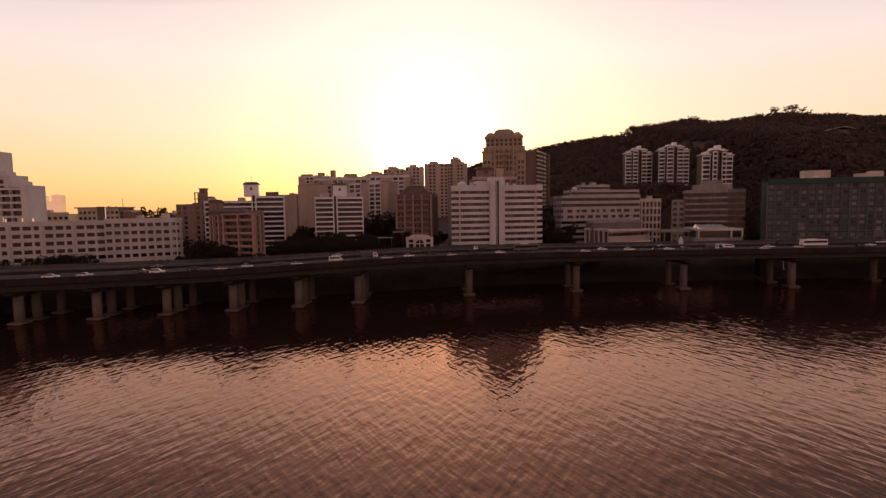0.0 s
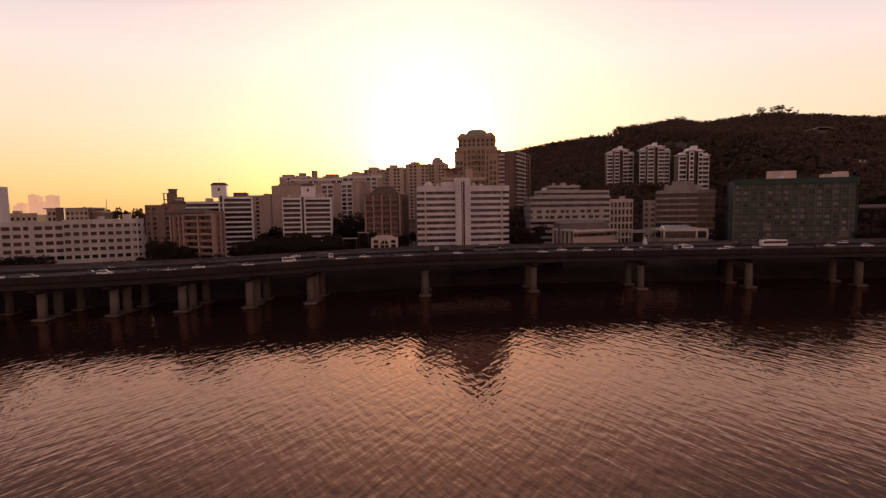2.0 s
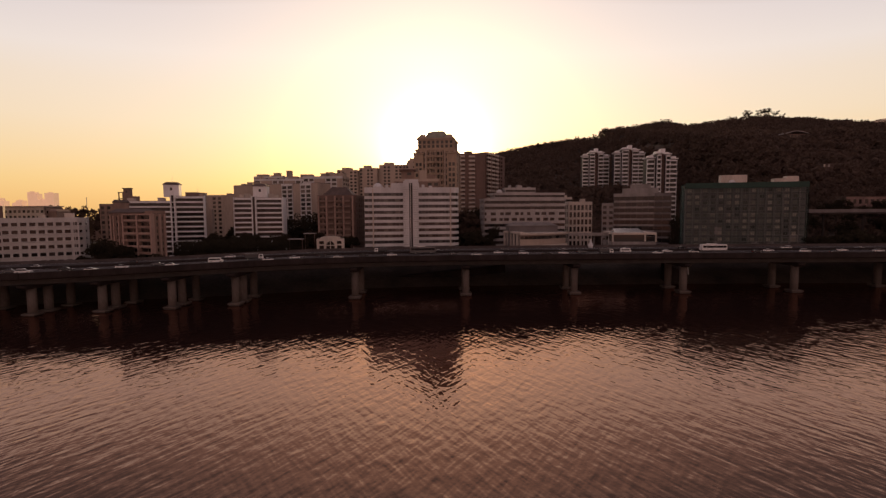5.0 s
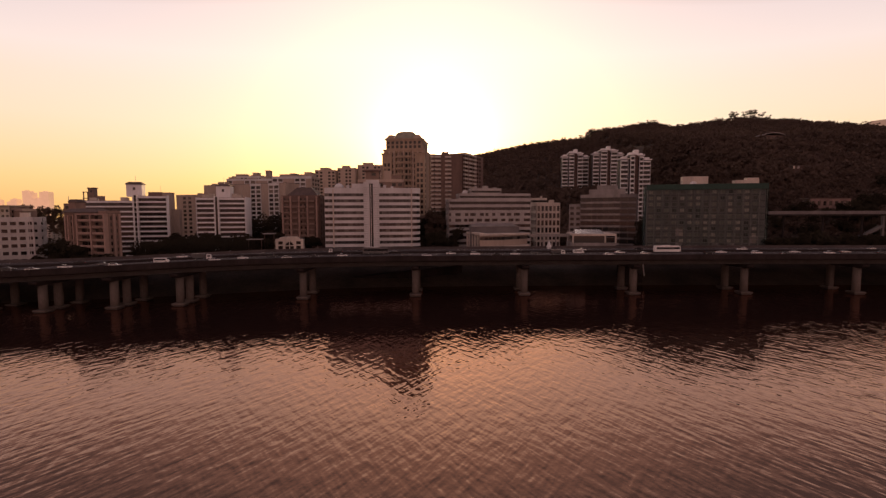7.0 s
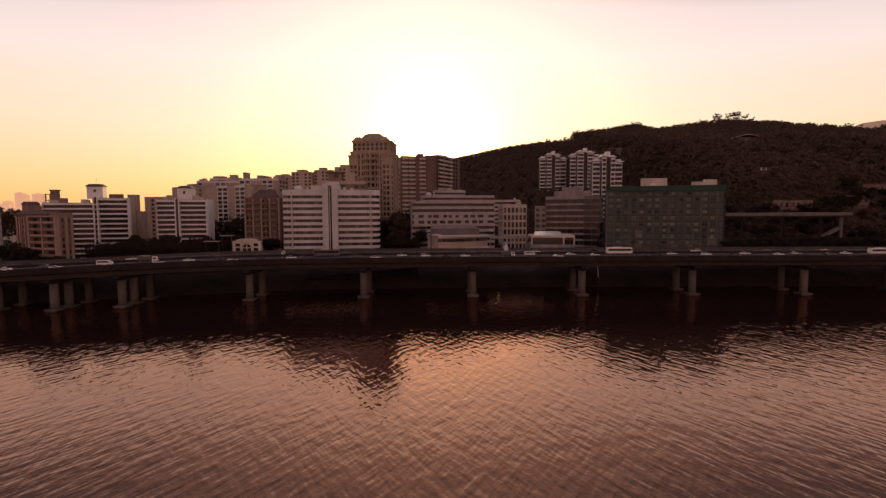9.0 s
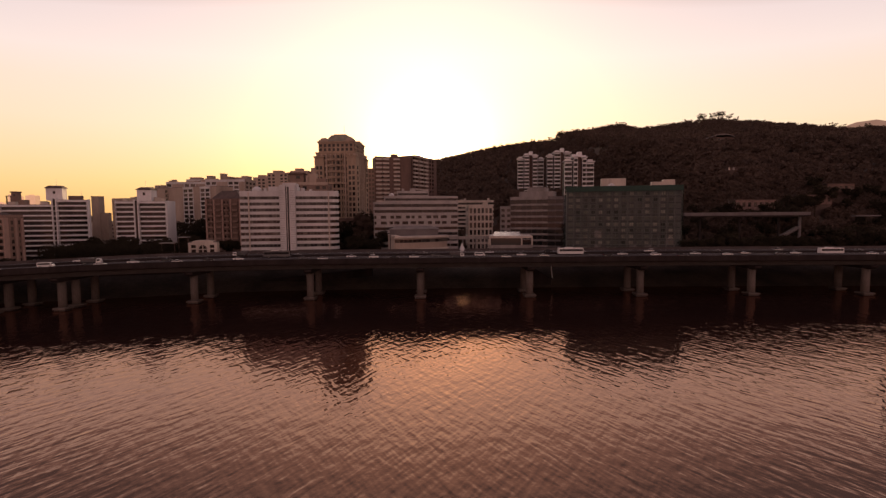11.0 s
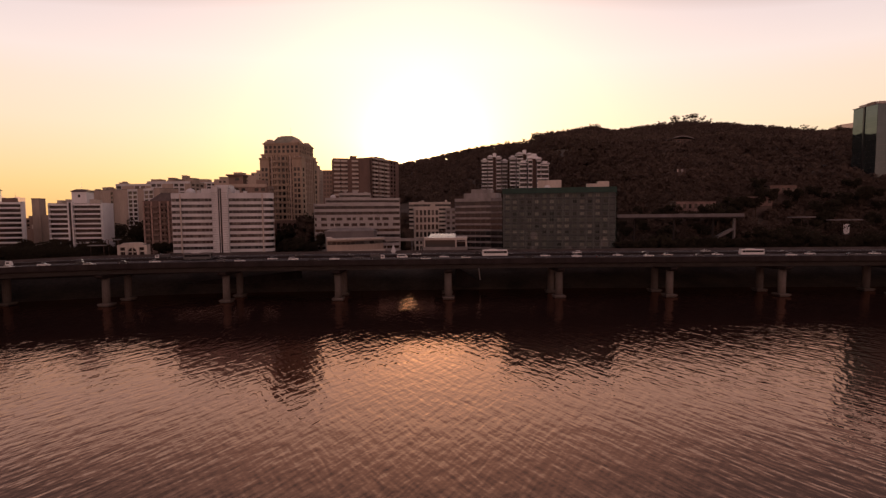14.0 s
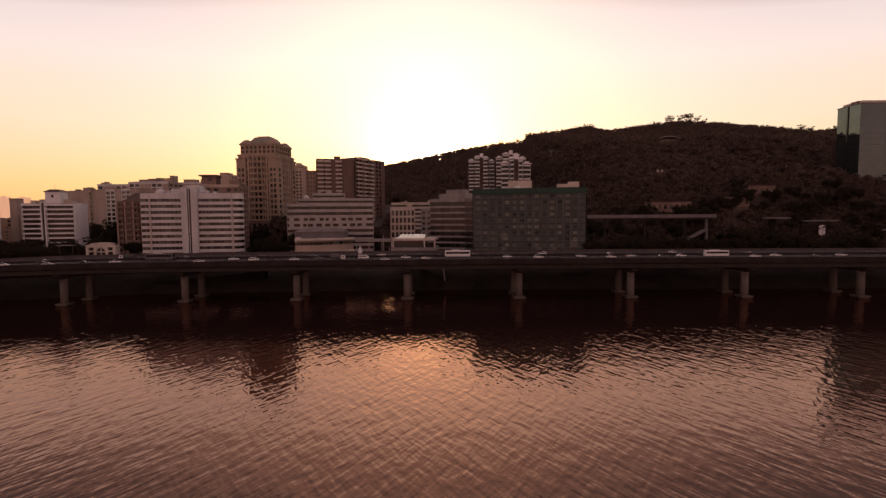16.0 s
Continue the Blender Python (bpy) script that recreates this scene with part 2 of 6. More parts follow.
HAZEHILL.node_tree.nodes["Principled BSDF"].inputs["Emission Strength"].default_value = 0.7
ASPHALT = mat("asphalt", (0.075, 0.066, 0.066), 0.9, vary=0.35, scale=0.15, fine=4.0, bump=0.2, spec=0.15)
LINE = mat("road_paint", (0.62, 0.60, 0.56), 0.7, vary=0.4, scale=1.0, fine=6.0)
STEEL = mat("galvanised_steel", (0.45, 0.44, 0.43), 0.45, 0.8, vary=0.2)
GIRDER = mat("dark_girder_and_recess", (0.042, 0.037, 0.035), 0.6, vary=0.3, scale=0.3, fine=3.0)
EARTH = mat("bank_earth_and_grass", (0.085, 0.066, 0.052), 0.95, vary=0.5, scale=0.08, fine=0.8, bump=0.6)
NET = mat("green_scaffold_net", (0.031, 0.068, 0.060), 0.85, vary=0.35, scale=0.25, fine=2.0, bump=0.4, each=0.25)
NETTOP = mat("green_net_hoarding", (0.026, 0.064, 0.050), 0.8, vary=0.25, scale=0.3, fine=2.0)


def thin(m, clear):
    """Lets part of the light straight through, as a coarse net does."""
    nt = m.node_tree
    p, out = nt.nodes["Principled BSDF"], nt.nodes["Material Output"]
    t, mix = nt.nodes.new("ShaderNodeBsdfTransparent"), nt.nodes.new("ShaderNodeMixShader")
    mix.inputs[0].default_value = clear
    nt.links.new(p.outputs[0], mix.inputs[1])
    nt.links.new(t.outputs[0], mix.inputs[2])
    nt.links.new(mix.outputs[0], out.inputs[0])


thin(NET, 0.58)
COPPER = mat("dull_green_copper", (0.26, 0.25, 0.19), 0.7, vary=0.3, scale=0.4, fine=3.0)
SCAFF = mat("scaffold_tube", (0.22, 0.24, 0.22), 0.6, 0.2, vary=0.2)
GLASS = glass_mat("window_glass", (0.02, 0.018, 0.018), (0.16, 0.13, 0.11))
GLASSD = glass_mat("dark_balcony_glass", (0.015, 0.013, 0.013), (0.05, 0.04, 0.035), 0.12)
GLASSW = glass_mat("ribbon_window_glass", (0.022, 0.021, 0.021), (0.13, 0.12, 0.11))
GLASSB = glass_mat("blue_curtain_glass", (0.095, 0.12, 0.125), (0.11, 0.135, 0.145), 0.03, 0.8)
GLASSN = glass_mat("window_with_pale_boards", (0.03, 0.028, 0.026), (0.74, 0.67, 0.56), 0.3, spread=0.12)
BARK = mat("bark", (0.07, 0.05, 0.035), 0.95, vary=0.4, scale=2.0, fine=12.0, bump=0.6)
LEAF = leaf_mat("leaves", (0.048, 0.040, 0.027))
FOREST = leaf_mat("forest_leaves", (0.120, 0.086, 0.068))
RUBBER = mat("tyre_rubber", (0.02, 0.02, 0.02), 0.85, vary=0.2)
CARWHITE = mat("white_car_paint", (0.80, 0.79, 0.77), 0.22, vary=0.05, bump=0)
CARSILVER = mat("silver_car_paint", (0.50, 0.50, 0.50), 0.25, 0.6, vary=0.05, bump=0)
CARBLACK = mat("black_car_paint", (0.02, 0.02, 0.022), 0.2, vary=0.05, bump=0)
CARGREY = mat("dark_grey_car_paint", (0.12, 0.12, 0.125), 0.25, 0.4, vary=0.05, bump=0)
CARGLASS = mat("car_glass", (0.02, 0.02, 0.022), 0.05, vary=0.05, bump=0)
TAILRED = mat("red_lamp_lens", (0.45, 0.02, 0.02), 0.2, vary=0.05, bump=0)
WATER = water_mat()


# ---- mesh helpers ----
def box(bm, x0, y0, z0, x1, y1, z1, m=None):
    vs = [bm.verts.new(v if m is None else m @ Vector(v)) for v in
          ((x0, y0, z0), (x1, y0, z0), (x1, y1, z0), (x0, y1, z0), (x0, y0, z1), (x1, y0, z1), (x1, y1, z1), (x0, y1, z1))]
    for f in ((3, 2, 1, 0), (4, 5, 6, 7), (0, 1, 5, 4), (1, 2, 6, 5), (2, 3, 7, 6), (3, 0, 4, 7)):
        bm.faces.new([vs[i] for i in f])


def mesh_of(bm, name, material, smooth=False):
    bmesh.ops.recalc_face_normals(bm, faces=bm.faces)
    me = bpy.data.meshes.new(name)
    bm.to_mesh(me)
    bm.free()
    me.materials.append(material)
    if smooth:
        for f in me.polygons:
            f.use_smooth = True
    return me


def part(name, bm, material, parent, label="", smooth=False):
    ob = new(name, mesh_of(bm, name, material, smooth) if isinstance(bm, bmesh.types.BMesh) else bm)
    ob.parent = parent
    if label:
        ob["label"] = label
    return ob


def thing(name, label, category, m=None, group="", kind=""):
    ob = new(name)
    ob.empty_display_size = 1
    if m is not None:
        ob.matrix_basis = m
    return tagged(ob, label, category, group, kind)


def block(parent, name, material, *b, label=""):
    bm = bmesh.new()
    box(bm, *b)
    return part(name, bm, material, parent, label)


def hip(parent, name, material, x0, y0, x1, y1, z, rise, over=0.5, flat=0.25):
    """A hipped roof with eaves over a rectangle."""
    bm = bmesh.new()
    x0, y0, x1, y1 = x0 - over, y0 - over, x1 + over, y1 + over
    i = min(x1 - x0, y1 - y0) * (0.5 - flat)
    a = [bm.verts.new(v) for v in ((x0, y0, z), (x1, y0, z), (x1, y1, z), (x0, y1, z))]
    e = [bm.verts.new((v.co.x, v.co.y, z + 0.25)) for v in a]
    t = [bm.verts.new(v) for v in ((x0 + i, y0 + i, z + rise), (x1 - i, y0 + i, z + rise), (x1 - i, y1 - i, z + rise), (x0 + i, y1 - i, z + rise))]
    bm.faces.new(a[::-1])
    bm.faces.new(t)
    for lo, hi in ((a, e), (e, t)):
        for k in range(4):
            bm.faces.new((lo[k], lo[(k + 1) % 4], hi[(k + 1) % 4], hi[k]))
    return part(name, bm, material, parent)


# a face's own axes: u along it, v up, n outward
def face_m(which, x0, y0, x1, y1, z0):
    o, u, nrm = {"front": ((x0, y0), (1, 0), (0, -1)), "right": ((x1, y0), (0, 1), (1, 0)), "left": ((x0, y1), (0, -1), (-1, 0))}[which]
    return Matrix(((u[0], 0, nrm[0], o[0]), (u[1], 0, nrm[1], o[1]), (0, 1, 0, z0), (0, 0, 0, 1)))


def set_windows(parent, m, rects, size, glass, singly, frame_mat=None):
    """Panes of one size at the lower left corners rects, each an object, or joined where there are too many."""
    w, h = size
    if singly:
        bm = bmesh.new()
        box(bm, 0, 0, 0.0, w, h, 0.07)
        me = mesh_of(bm, "window", glass)
        fm = None
        if frame_mat:
            bm = bmesh.new()
            t = 0.09
            for b in ((0, 0, w, t), (0, h - t, w, h), (0, t, t, h - t), (w - t, t, w, h - t), (w * 0.5 - t / 2, t, w * 0.5 + t / 2, h - t)):
                box(bm, b[0], b[1], 0.072, b[2], b[3], 0.13)
            fm = mesh_of(bm, "window_frame", frame_mat)
        for u, v in rects:
            ob = part("window", me, None, parent)
            ob.matrix_basis = m @ Matrix.Translation((u, v, 0.02))
            if fm:
                part("window_frame", fm, None, ob)
    else:
        bm = bmesh.new()
        for u, v in rects:
            box(bm, u, v, 0.02, u + w, v + h, 0.09, m)
        tagged(part("glazing", bm, glass, parent), kind="stuff")


def facade(parent, m, w, h, floors, bays, wall, glass, band=0.45, pier=0.3, proud=0.4, base=0.0, top=1.0, singly=True, name="facade_wall", frames=None, skip=(), blank=None):
    """Spandrel bands and piers that stand proud of the body, with panes set back between them."""
    fh, bw = (h - base - top) / floors, w / bays
    deep = proud - 0.06 if pier < 0.4 else proud + 0.08
    piers = [(max(0, (j - pier / 2) * bw), min(w, (j + pier / 2) * bw)) for j in range(bays + 1)] if pier else []
    if singly:
        bm = bmesh.new()
        box(bm, 0, 0, 0, w, band * fh, proud)
        me = mesh_of(bm, "spandrel_band", wall)
        for i in range(floors):
            part("spandrel_band", me, None, parent).matrix_basis = m @ Matrix.Translation((0, base + i * fh, 0))
        if piers:
            meshes = []
            for u0, u1 in (piers[0], piers[1]):
                bm = bmesh.new()
                box(bm, 0, 0.01, 0, u1 - u0, h - 0.01, deep)
                meshes.append(mesh_of(bm, "facade_pier", wall))
            for k, (u0, u1) in enumerate(piers):
                part("facade_pier", meshes[0 if k in (0, bays) else 1], None, parent).matrix_basis = m @ Matrix.Translation((u0, 0, 0))
        bm = bmesh.new()
        box(bm, 0, h - top, 0, w, h + 0.5, proud + 0.1, m)
        part("parapet", bm, wall, parent)
    else:
        bm = bmesh.new()
        for i in range(floors):
            v = base + i * fh
            box(bm, 0, v, 0, w, v + band * fh, proud, m)
        box(bm, 0, h - top, 0, w, h + 0.5, proud + 0.1, m)
        for u0, u1 in piers:
            box(bm, u0, 0.01, 0, u1, h - 0.01, deep, m)
        tagged(part(name, bm, wall, parent), kind="stuff")
    u_in = bw * pier / 2 if pier else 0.06
    rects = [(j * bw + u_in, base + (i + band) * fh) for i in range(floors) for j in range(bays) if j not in skip]
    for j in skip:
        bm = bmesh.new()
        box(bm, j * bw + 0.01, 0.02, 0, (j + 1) * bw - 0.01, h - 0.02, proud + 0.03, m)
        part("blank_wall", bm, blank or wall, parent)
    set_windows(parent, m, rects, (bw - 2 * u_in, fh * (1 - band)), glass, singly, frames)


def balconies(parent, m, w, h, floors, bays, wall, glass, deep=1.3, base=0.0, fin=0.25, singly=True, solid=0.3):
    """Projecting balcony slabs with upstands and a handrail, fin walls between the flats, glazing behind."""
    fh, bw = (h - base) / floors, w / bays
    bm = bmesh.new()
    box(bm, 0, 0, 0, bw - fin, 0.24, deep)
    box(bm, 0, 0.22, deep - 0.14, bw - fin, solid, deep)
    slab = mesh_of(bm, "balcony", wall)
    bm = bmesh.new()
    box(bm, 0, max(1.08, solid), deep - 0.12, bw - fin, max(1.2, solid + 0.09), deep - 0.02)
    for k in range(4):
        u = 0.1 + k * (bw - fin - 0.26) / 3
        box(bm, u, min(solid, 1.0), deep - 0.1, u + 0.06, 1.08, deep - 0.04)
    rail = mesh_of(bm, "handrail", DARKGREY)
    rects = []
    for i in range(floors):
        for j in range(bays):
            ob = part("balcony", slab, None, parent)
            ob.matrix_basis = m @ Matrix.Translation((j * bw + fin / 2, base + i * fh, 0))
            part("handrail", rail, None, ob)
            for k in range(2):
                rects.append((j * bw + 0.35 + k * (bw - 0.6) / 2, base + i * fh + 0.3))
    for j in range(bays + 1):
        bm = bmesh.new()
        box(bm, max(0, j * bw - fin / 2), 0, 0, min(w, j * bw + fin / 2), h + 0.6, deep + 0.05, m)
        part("fin_wall", bm, wall, parent)
    bm = bmesh.new()
    box(bm, 0, h - 0.2, 0, w, h + 0.7, deep + 0.1, m)
    part("parapet", bm, wall, parent)
    set_windows(parent, m, rects, ((bw - 0.6) / 2 - 0.12, fh * 0.72), glass, singly)


def roof_clutter(parent, x0, y0, x1, y1, z, seed, count=4, wall=None):
    """Plant boxes, tanks and vents on a flat roof."""
    rnd = random.Random(seed)
    for k in range(count):
        w, d, h = rnd.uniform(1.2, 3.2), rnd.uniform(1.2, 2.6), rnd.uniform(0.8, 2.2)
        x, y = rnd.uniform(x0 + 1, x1 - w - 1), rnd.uniform(y0 + 1, max(y0 + 1.1, y1 - d - 1))
        bm = bmesh.new()
        box(bm, x, y, z, x + w, y + d, z + h)
        box(bm, x - 0.12, y - 0.12, z + h, x + w + 0.12, y + d + 0.12, z + h + 0.15)
        part("roof_plant", bm, wall or GREY, parent)


def mast(parent, x, y, z, h, r=0.09):
    bm = bmesh.new()
    bmesh.ops.create_cone(bm, segments=6, radius1=r, radius2=r * 0.5, depth=h, cap_ends=True, matrix=Matrix.Translation((x, y, z + h / 2)))
    part("mast", bm, STEEL, parent)


def site(fl, fr, z0):
    """Pose with the origin at the front left corner and x along the front; and the front's length."""
    d = Vector(fr) - Vector(fl)
    return pose(fl[0], fl[1], z0, 0, 0, math.degrees(math.atan2(d.y, d.x))), d.length


GROUND, RIVER = 9.5, 0.6
# ---- ground, river and hill ----
PIER_LINE = ((-700, -30), (-300, 84), (-200, 112), (-140, 127), (-118, 132.5), (-100, 138), (-82.6, 143), (-64.8, 147.5), (-46, 151.8), (-28, 156.8), (-9, 163.5), (9, 169), (28, 172),
             (48, 173.6), (87, 174.8), (127, 175.4), (168, 175.4), (208, 174.6), (248, 173), (288, 171), (330, 169), (430, 164), (700, 150))
PX = np.arange(-700.0, 701.0, 2.0)
PY = np.interp(PX, [p[0] for p in PIER_LINE], [p[1] for p in PIER_LINE])
PY = np.convolve(np.pad(PY, 8, mode="edge"), np.ones(17) / 17, "valid")
RIDGE = ((-1600, 20), (-400, 25), (-200, 38), (-60, 62), (0, 82), (40, 97), (70, 106), (110, 114.5), (132, 118.5), (150, 121.5), (173, 126), (200, 129.5), (222, 133.5), (250, 135), (258, 139.5), (268, 149), (300, 152),
         (341, 157), (352, 155), (373, 149), (382, 152), (405, 155), (437, 161), (467, 165), (490, 166), (503, 163), (525, 156.5), (552, 151.5), (583, 149), (602, 147), (626, 148), (642, 152), (664, 149), (700, 152),
         (780, 149), (900, 142), (1200, 120), (1800, 80))


def line_y(x):
    return float(np.interp(x, PX, PY))


def smooth(t):
    t = min(1, max(0, t))
    return t * t * (3 - 2 * t)


def land(x, y):
    """Height of the bank, the built ground and the hill."""
    o = y - line_y(x)
    z = float(np.interp(o, (-60, 12, 19, 21, 30, 42, 50, 60), (-6, -3, -0.6, 0.4, 3.6, 7.2, 9.2, GROUND)))
    r = float(np.interp(x, [p[0] for p in RIDGE], [p[1] for p in RIDGE])) - 10
    if y < 690:
        s = (y - 285) / 405
        z += max(0, r - GROUND) * (0.55 * smooth(s) + 0.45 * min(1, max(0, s)) ** 1.3)
    else:
        z += max(0, r - GROUND) * (1 - 0.8 * smooth((y - 690) / 700))
    z += 13 * math.exp(-((x - 186) / 42) ** 2 - ((y - 402) / 30) ** 2)
    k = smooth((x - 204) / 62)
    if k > 0 and y > 228:
        crest = max(GROUND, r)
        near = float(np.interp(y, (228, 240, 255, 299, 398, 690), (GROUND, 19, 28, 50, min(86, crest), crest))) if y < 690 else z
        z += k * max(0, near - z)
    return z + 3.0 * noise.noise((x * 0.012, y * 0.012, 0.3)) * smooth((y - 285) / 120)


def build_land():
    xs = list(range(-1700, -240, 60)) + list(range(-240, 620, 12)) + list(range(620, 1801, 40))
    os = [-60, 10, 16, 19, 21, 24, 30, 36, 42, 50, 60, 80, 100] + list(range(115, 660, 14)) + [700, 760, 850, 1000, 1300, 1700, 2300, 3200]
    verts = [(x, line_y(x) + o, land(x, line_y(x) + o)) for o in os for x in xs]
    k = len(xs)
    faces = [(a * k + b, a * k + b + 1, (a + 1) * k + b + 1, (a + 1) * k + b) for a in range(len(os) - 1) for b in range(k - 1)]
    me = bpy.data.meshes.new("ground")
    me.from_pydata(verts, [], faces)
    me.materials.append(EARTH)
    for f in me.polygons:
        f.use_smooth = True
    tagged(new("ground", me), "dark earth bank rising to a wooded hill behind the town", "ground", kind="structure")
    me = bpy.data.meshes.new("water")
    me.from_pydata([(-3500, -3000, RIVER), (3500, -3000, RIVER), (3500, 260, RIVER), (-3500, 260, RIVER)], [], [(0, 1, 2, 3)])
    me.materials.append(WATER)
    tagged(new("water", me), "dark rippled river reflecting the golden evening sky", "river", kind="structure")


build_land()


# ---- elevated road ----
ROAD_Z, NEAR, FAR = 14.6, -4.5, 38.0


def dip(x):
    """The road lies lower down river."""
    return -1.7 * smooth((-8 - x) / 80)


def sweep(profile, x0, x1, step=6.0):
    """A closed profile of (offset from the pier line, height) drawn along the road."""
    bm = bmesh.new()
    n = max(1, int(round((x1 - x0) / step)))
    rings = []
    for i in range(n + 1):
        x = x0 + (x1 - x0) * i / n
        y = line_y(x)
        rings.append([bm.verts.new((x, y + o, z + dip(x))) for o, z in profile])
    k = len(profile)
    for a, b in zip(rings, rings[1:]):
        for j in range(k):
            bm.faces.new((a[j], a[(j + 1) % k], b[(j + 1) % k], b[j]))
    bm.faces.new(rings[0])
    bm.faces.new(rings[-1][::-1])
    return bm


def rect(o0, o1, z0, z1):
    return ((o0, z0), (o1, z0), (o1, z1), (o0, z1))


def build_road():
    x0, x1 = -420, 520
    road = thing("road", "elevated concrete expressway with asphalt lanes above the river bank", "road", kind="structure")
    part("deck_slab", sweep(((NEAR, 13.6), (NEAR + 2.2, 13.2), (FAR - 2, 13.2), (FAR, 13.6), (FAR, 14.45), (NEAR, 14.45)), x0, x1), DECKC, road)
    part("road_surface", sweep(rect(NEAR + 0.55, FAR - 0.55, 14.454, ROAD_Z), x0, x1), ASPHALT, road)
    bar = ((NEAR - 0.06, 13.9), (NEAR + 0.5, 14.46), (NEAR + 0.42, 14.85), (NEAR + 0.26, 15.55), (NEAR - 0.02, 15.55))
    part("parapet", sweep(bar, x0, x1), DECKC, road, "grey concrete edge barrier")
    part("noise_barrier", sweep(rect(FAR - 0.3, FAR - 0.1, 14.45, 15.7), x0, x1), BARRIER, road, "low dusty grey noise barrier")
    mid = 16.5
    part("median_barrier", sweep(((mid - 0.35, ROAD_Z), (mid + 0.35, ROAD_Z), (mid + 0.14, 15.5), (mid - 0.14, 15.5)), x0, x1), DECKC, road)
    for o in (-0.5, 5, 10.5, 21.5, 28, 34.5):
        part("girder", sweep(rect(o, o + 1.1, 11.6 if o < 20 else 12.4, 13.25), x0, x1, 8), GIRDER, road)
    bm = bmesh.new()
    for o in (-1.2, 15.4, 17.7, 35.0):
        b2 = sweep(rect(o, o + 0.18, ROAD_Z + 0.004, ROAD_Z + 0.012), x0, x1)
        me = bpy.data.meshes.new("tmp")
        b2.to_mesh(me)
        b2.free()
        bm.from_mesh(me)
        bpy.data.meshes.remove(me)
    for o in (2.7, 6.8, 10.9, 21.9, 26.1, 30.4):
        x = -200.0
        while x < 360:
            y, y2 = line_y(x) + o, line_y(x + 4) + o
            z, z2 = ROAD_Z + 0.008 + dip(x), ROAD_Z + 0.008 + dip(x + 4)
            bm.faces.new([bm.verts.new(v) for v in ((x, y, z), (x + 4, y2, z2), (x + 4, y2 + 0.15, z2), (x, y + 0.15, z))])
            x += 11
    tagged(part("lane_markings", bm, LINE, road, "worn white lane lines"), kind="stuff")
    # joints across the edge barrier
    bm = bmesh.new()
    box(bm, -0.35, 0, 0, 0.35, 0.16, 1.6)
    post = mesh_of(bm, "deck_joint", DECKC)
    for x in PIERS:
        ob = part("deck_joint", post, None, road)
        ob.location = (x, line_y(x) + NEAR - 0.12, 13.95 + dip(x))


PIERS = [-300, -270, -240, -218, -196, -175, -155, -136.5, -118, -100, -82.6, -64.8, -46, -28, 9, 48, 87.4, 127.2, 167.6, 207.9, 248.3, 288.5, 328.5, 368.5, 408.5]


def build_piers():
    bm = bmesh.new()
    bmesh.ops.create_cone(bm, segments=24, radius1=1.25, radius2=1.25, depth=10.2, cap_ends=True, matrix=Matrix.Translation((0, 0, 5.3)))
    col = mesh_of(bm, "column", PIERC)
    for f in col.polygons:
        f.use_smooth = abs(f.normal.z) < 0.5
    bm = bmesh.new()
    box(bm, -2.1, -2.1, 1.0, 2.1, 2.1, 1.6)
    bmesh.ops.bevel(bm, geom=bm.edges[:], offset=0.15, segments=2, affect="EDGES")
    foot = mesh_of(bm, "footing", PIERC)
    bm = bmesh.new()
    box(bm, -1.9, -1.9, -4, 1.9, 1.9, 1.0)
    bmesh.ops.bevel(bm, geom=bm.edges[:], offset=0.3, segments=2, affect="EDGES")
    wet = mesh_of(bm, "footing_base", WETC)
    bm = bmesh.new()
    prof = ((-3.6, 11.0), (-2.2, 10.2), (26.0, 10.2), (36.0, 11.0), (36.0, 11.6), (-3.6, 11.6))
    a = [bm.verts.new((-1.25, y, z)) for y, z in prof]
    b = [bm.verts.new((1.25, y, z)) for y, z in prof]
    bm.faces.new(a)
    bm.faces.new(b[::-1])
    for j in range(6):
        bm.faces.new((a[j], a[(j + 1) % 6], b[(j + 1) % 6], b[j]))
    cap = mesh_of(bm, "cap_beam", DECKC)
    for x in PIERS:
        p = thing("bridge_pier", "grey concrete bent of round columns on footings in the river", "pier", pose(x, line_y(x), 0) @ Matrix.Diagonal((1, 1, 1 + dip(x) / 11.6, 1)), "piers under the expressway")
        part("cap_beam", cap, None, p)
        for o in (0.0, 6.0, 15.0) if x < 0 else (0.0, 12.0):
            c = part("column", col, None, p)
            c.location = (0, o, 0)
            if x > 100:
                c.scale = (1.05, 1.05, 1)
            part("footing_base", wet, None, part("footing", foot, None, c), "dark wet concrete")


build_road()
build_piers()
# unseen wall, added to stop building reflections passing under the deck
bank_wall = thing("bank_wall", "unseen dark wall added to block reflections under the road", "wall", kind="structure")
for x0, x1 in ((-160, 97), (122, 340)):
    part("blocker_panel", sweep(rect(41.2, 41.7, 4.0, 12.6), x0, x1), DECKC, bank_wall)


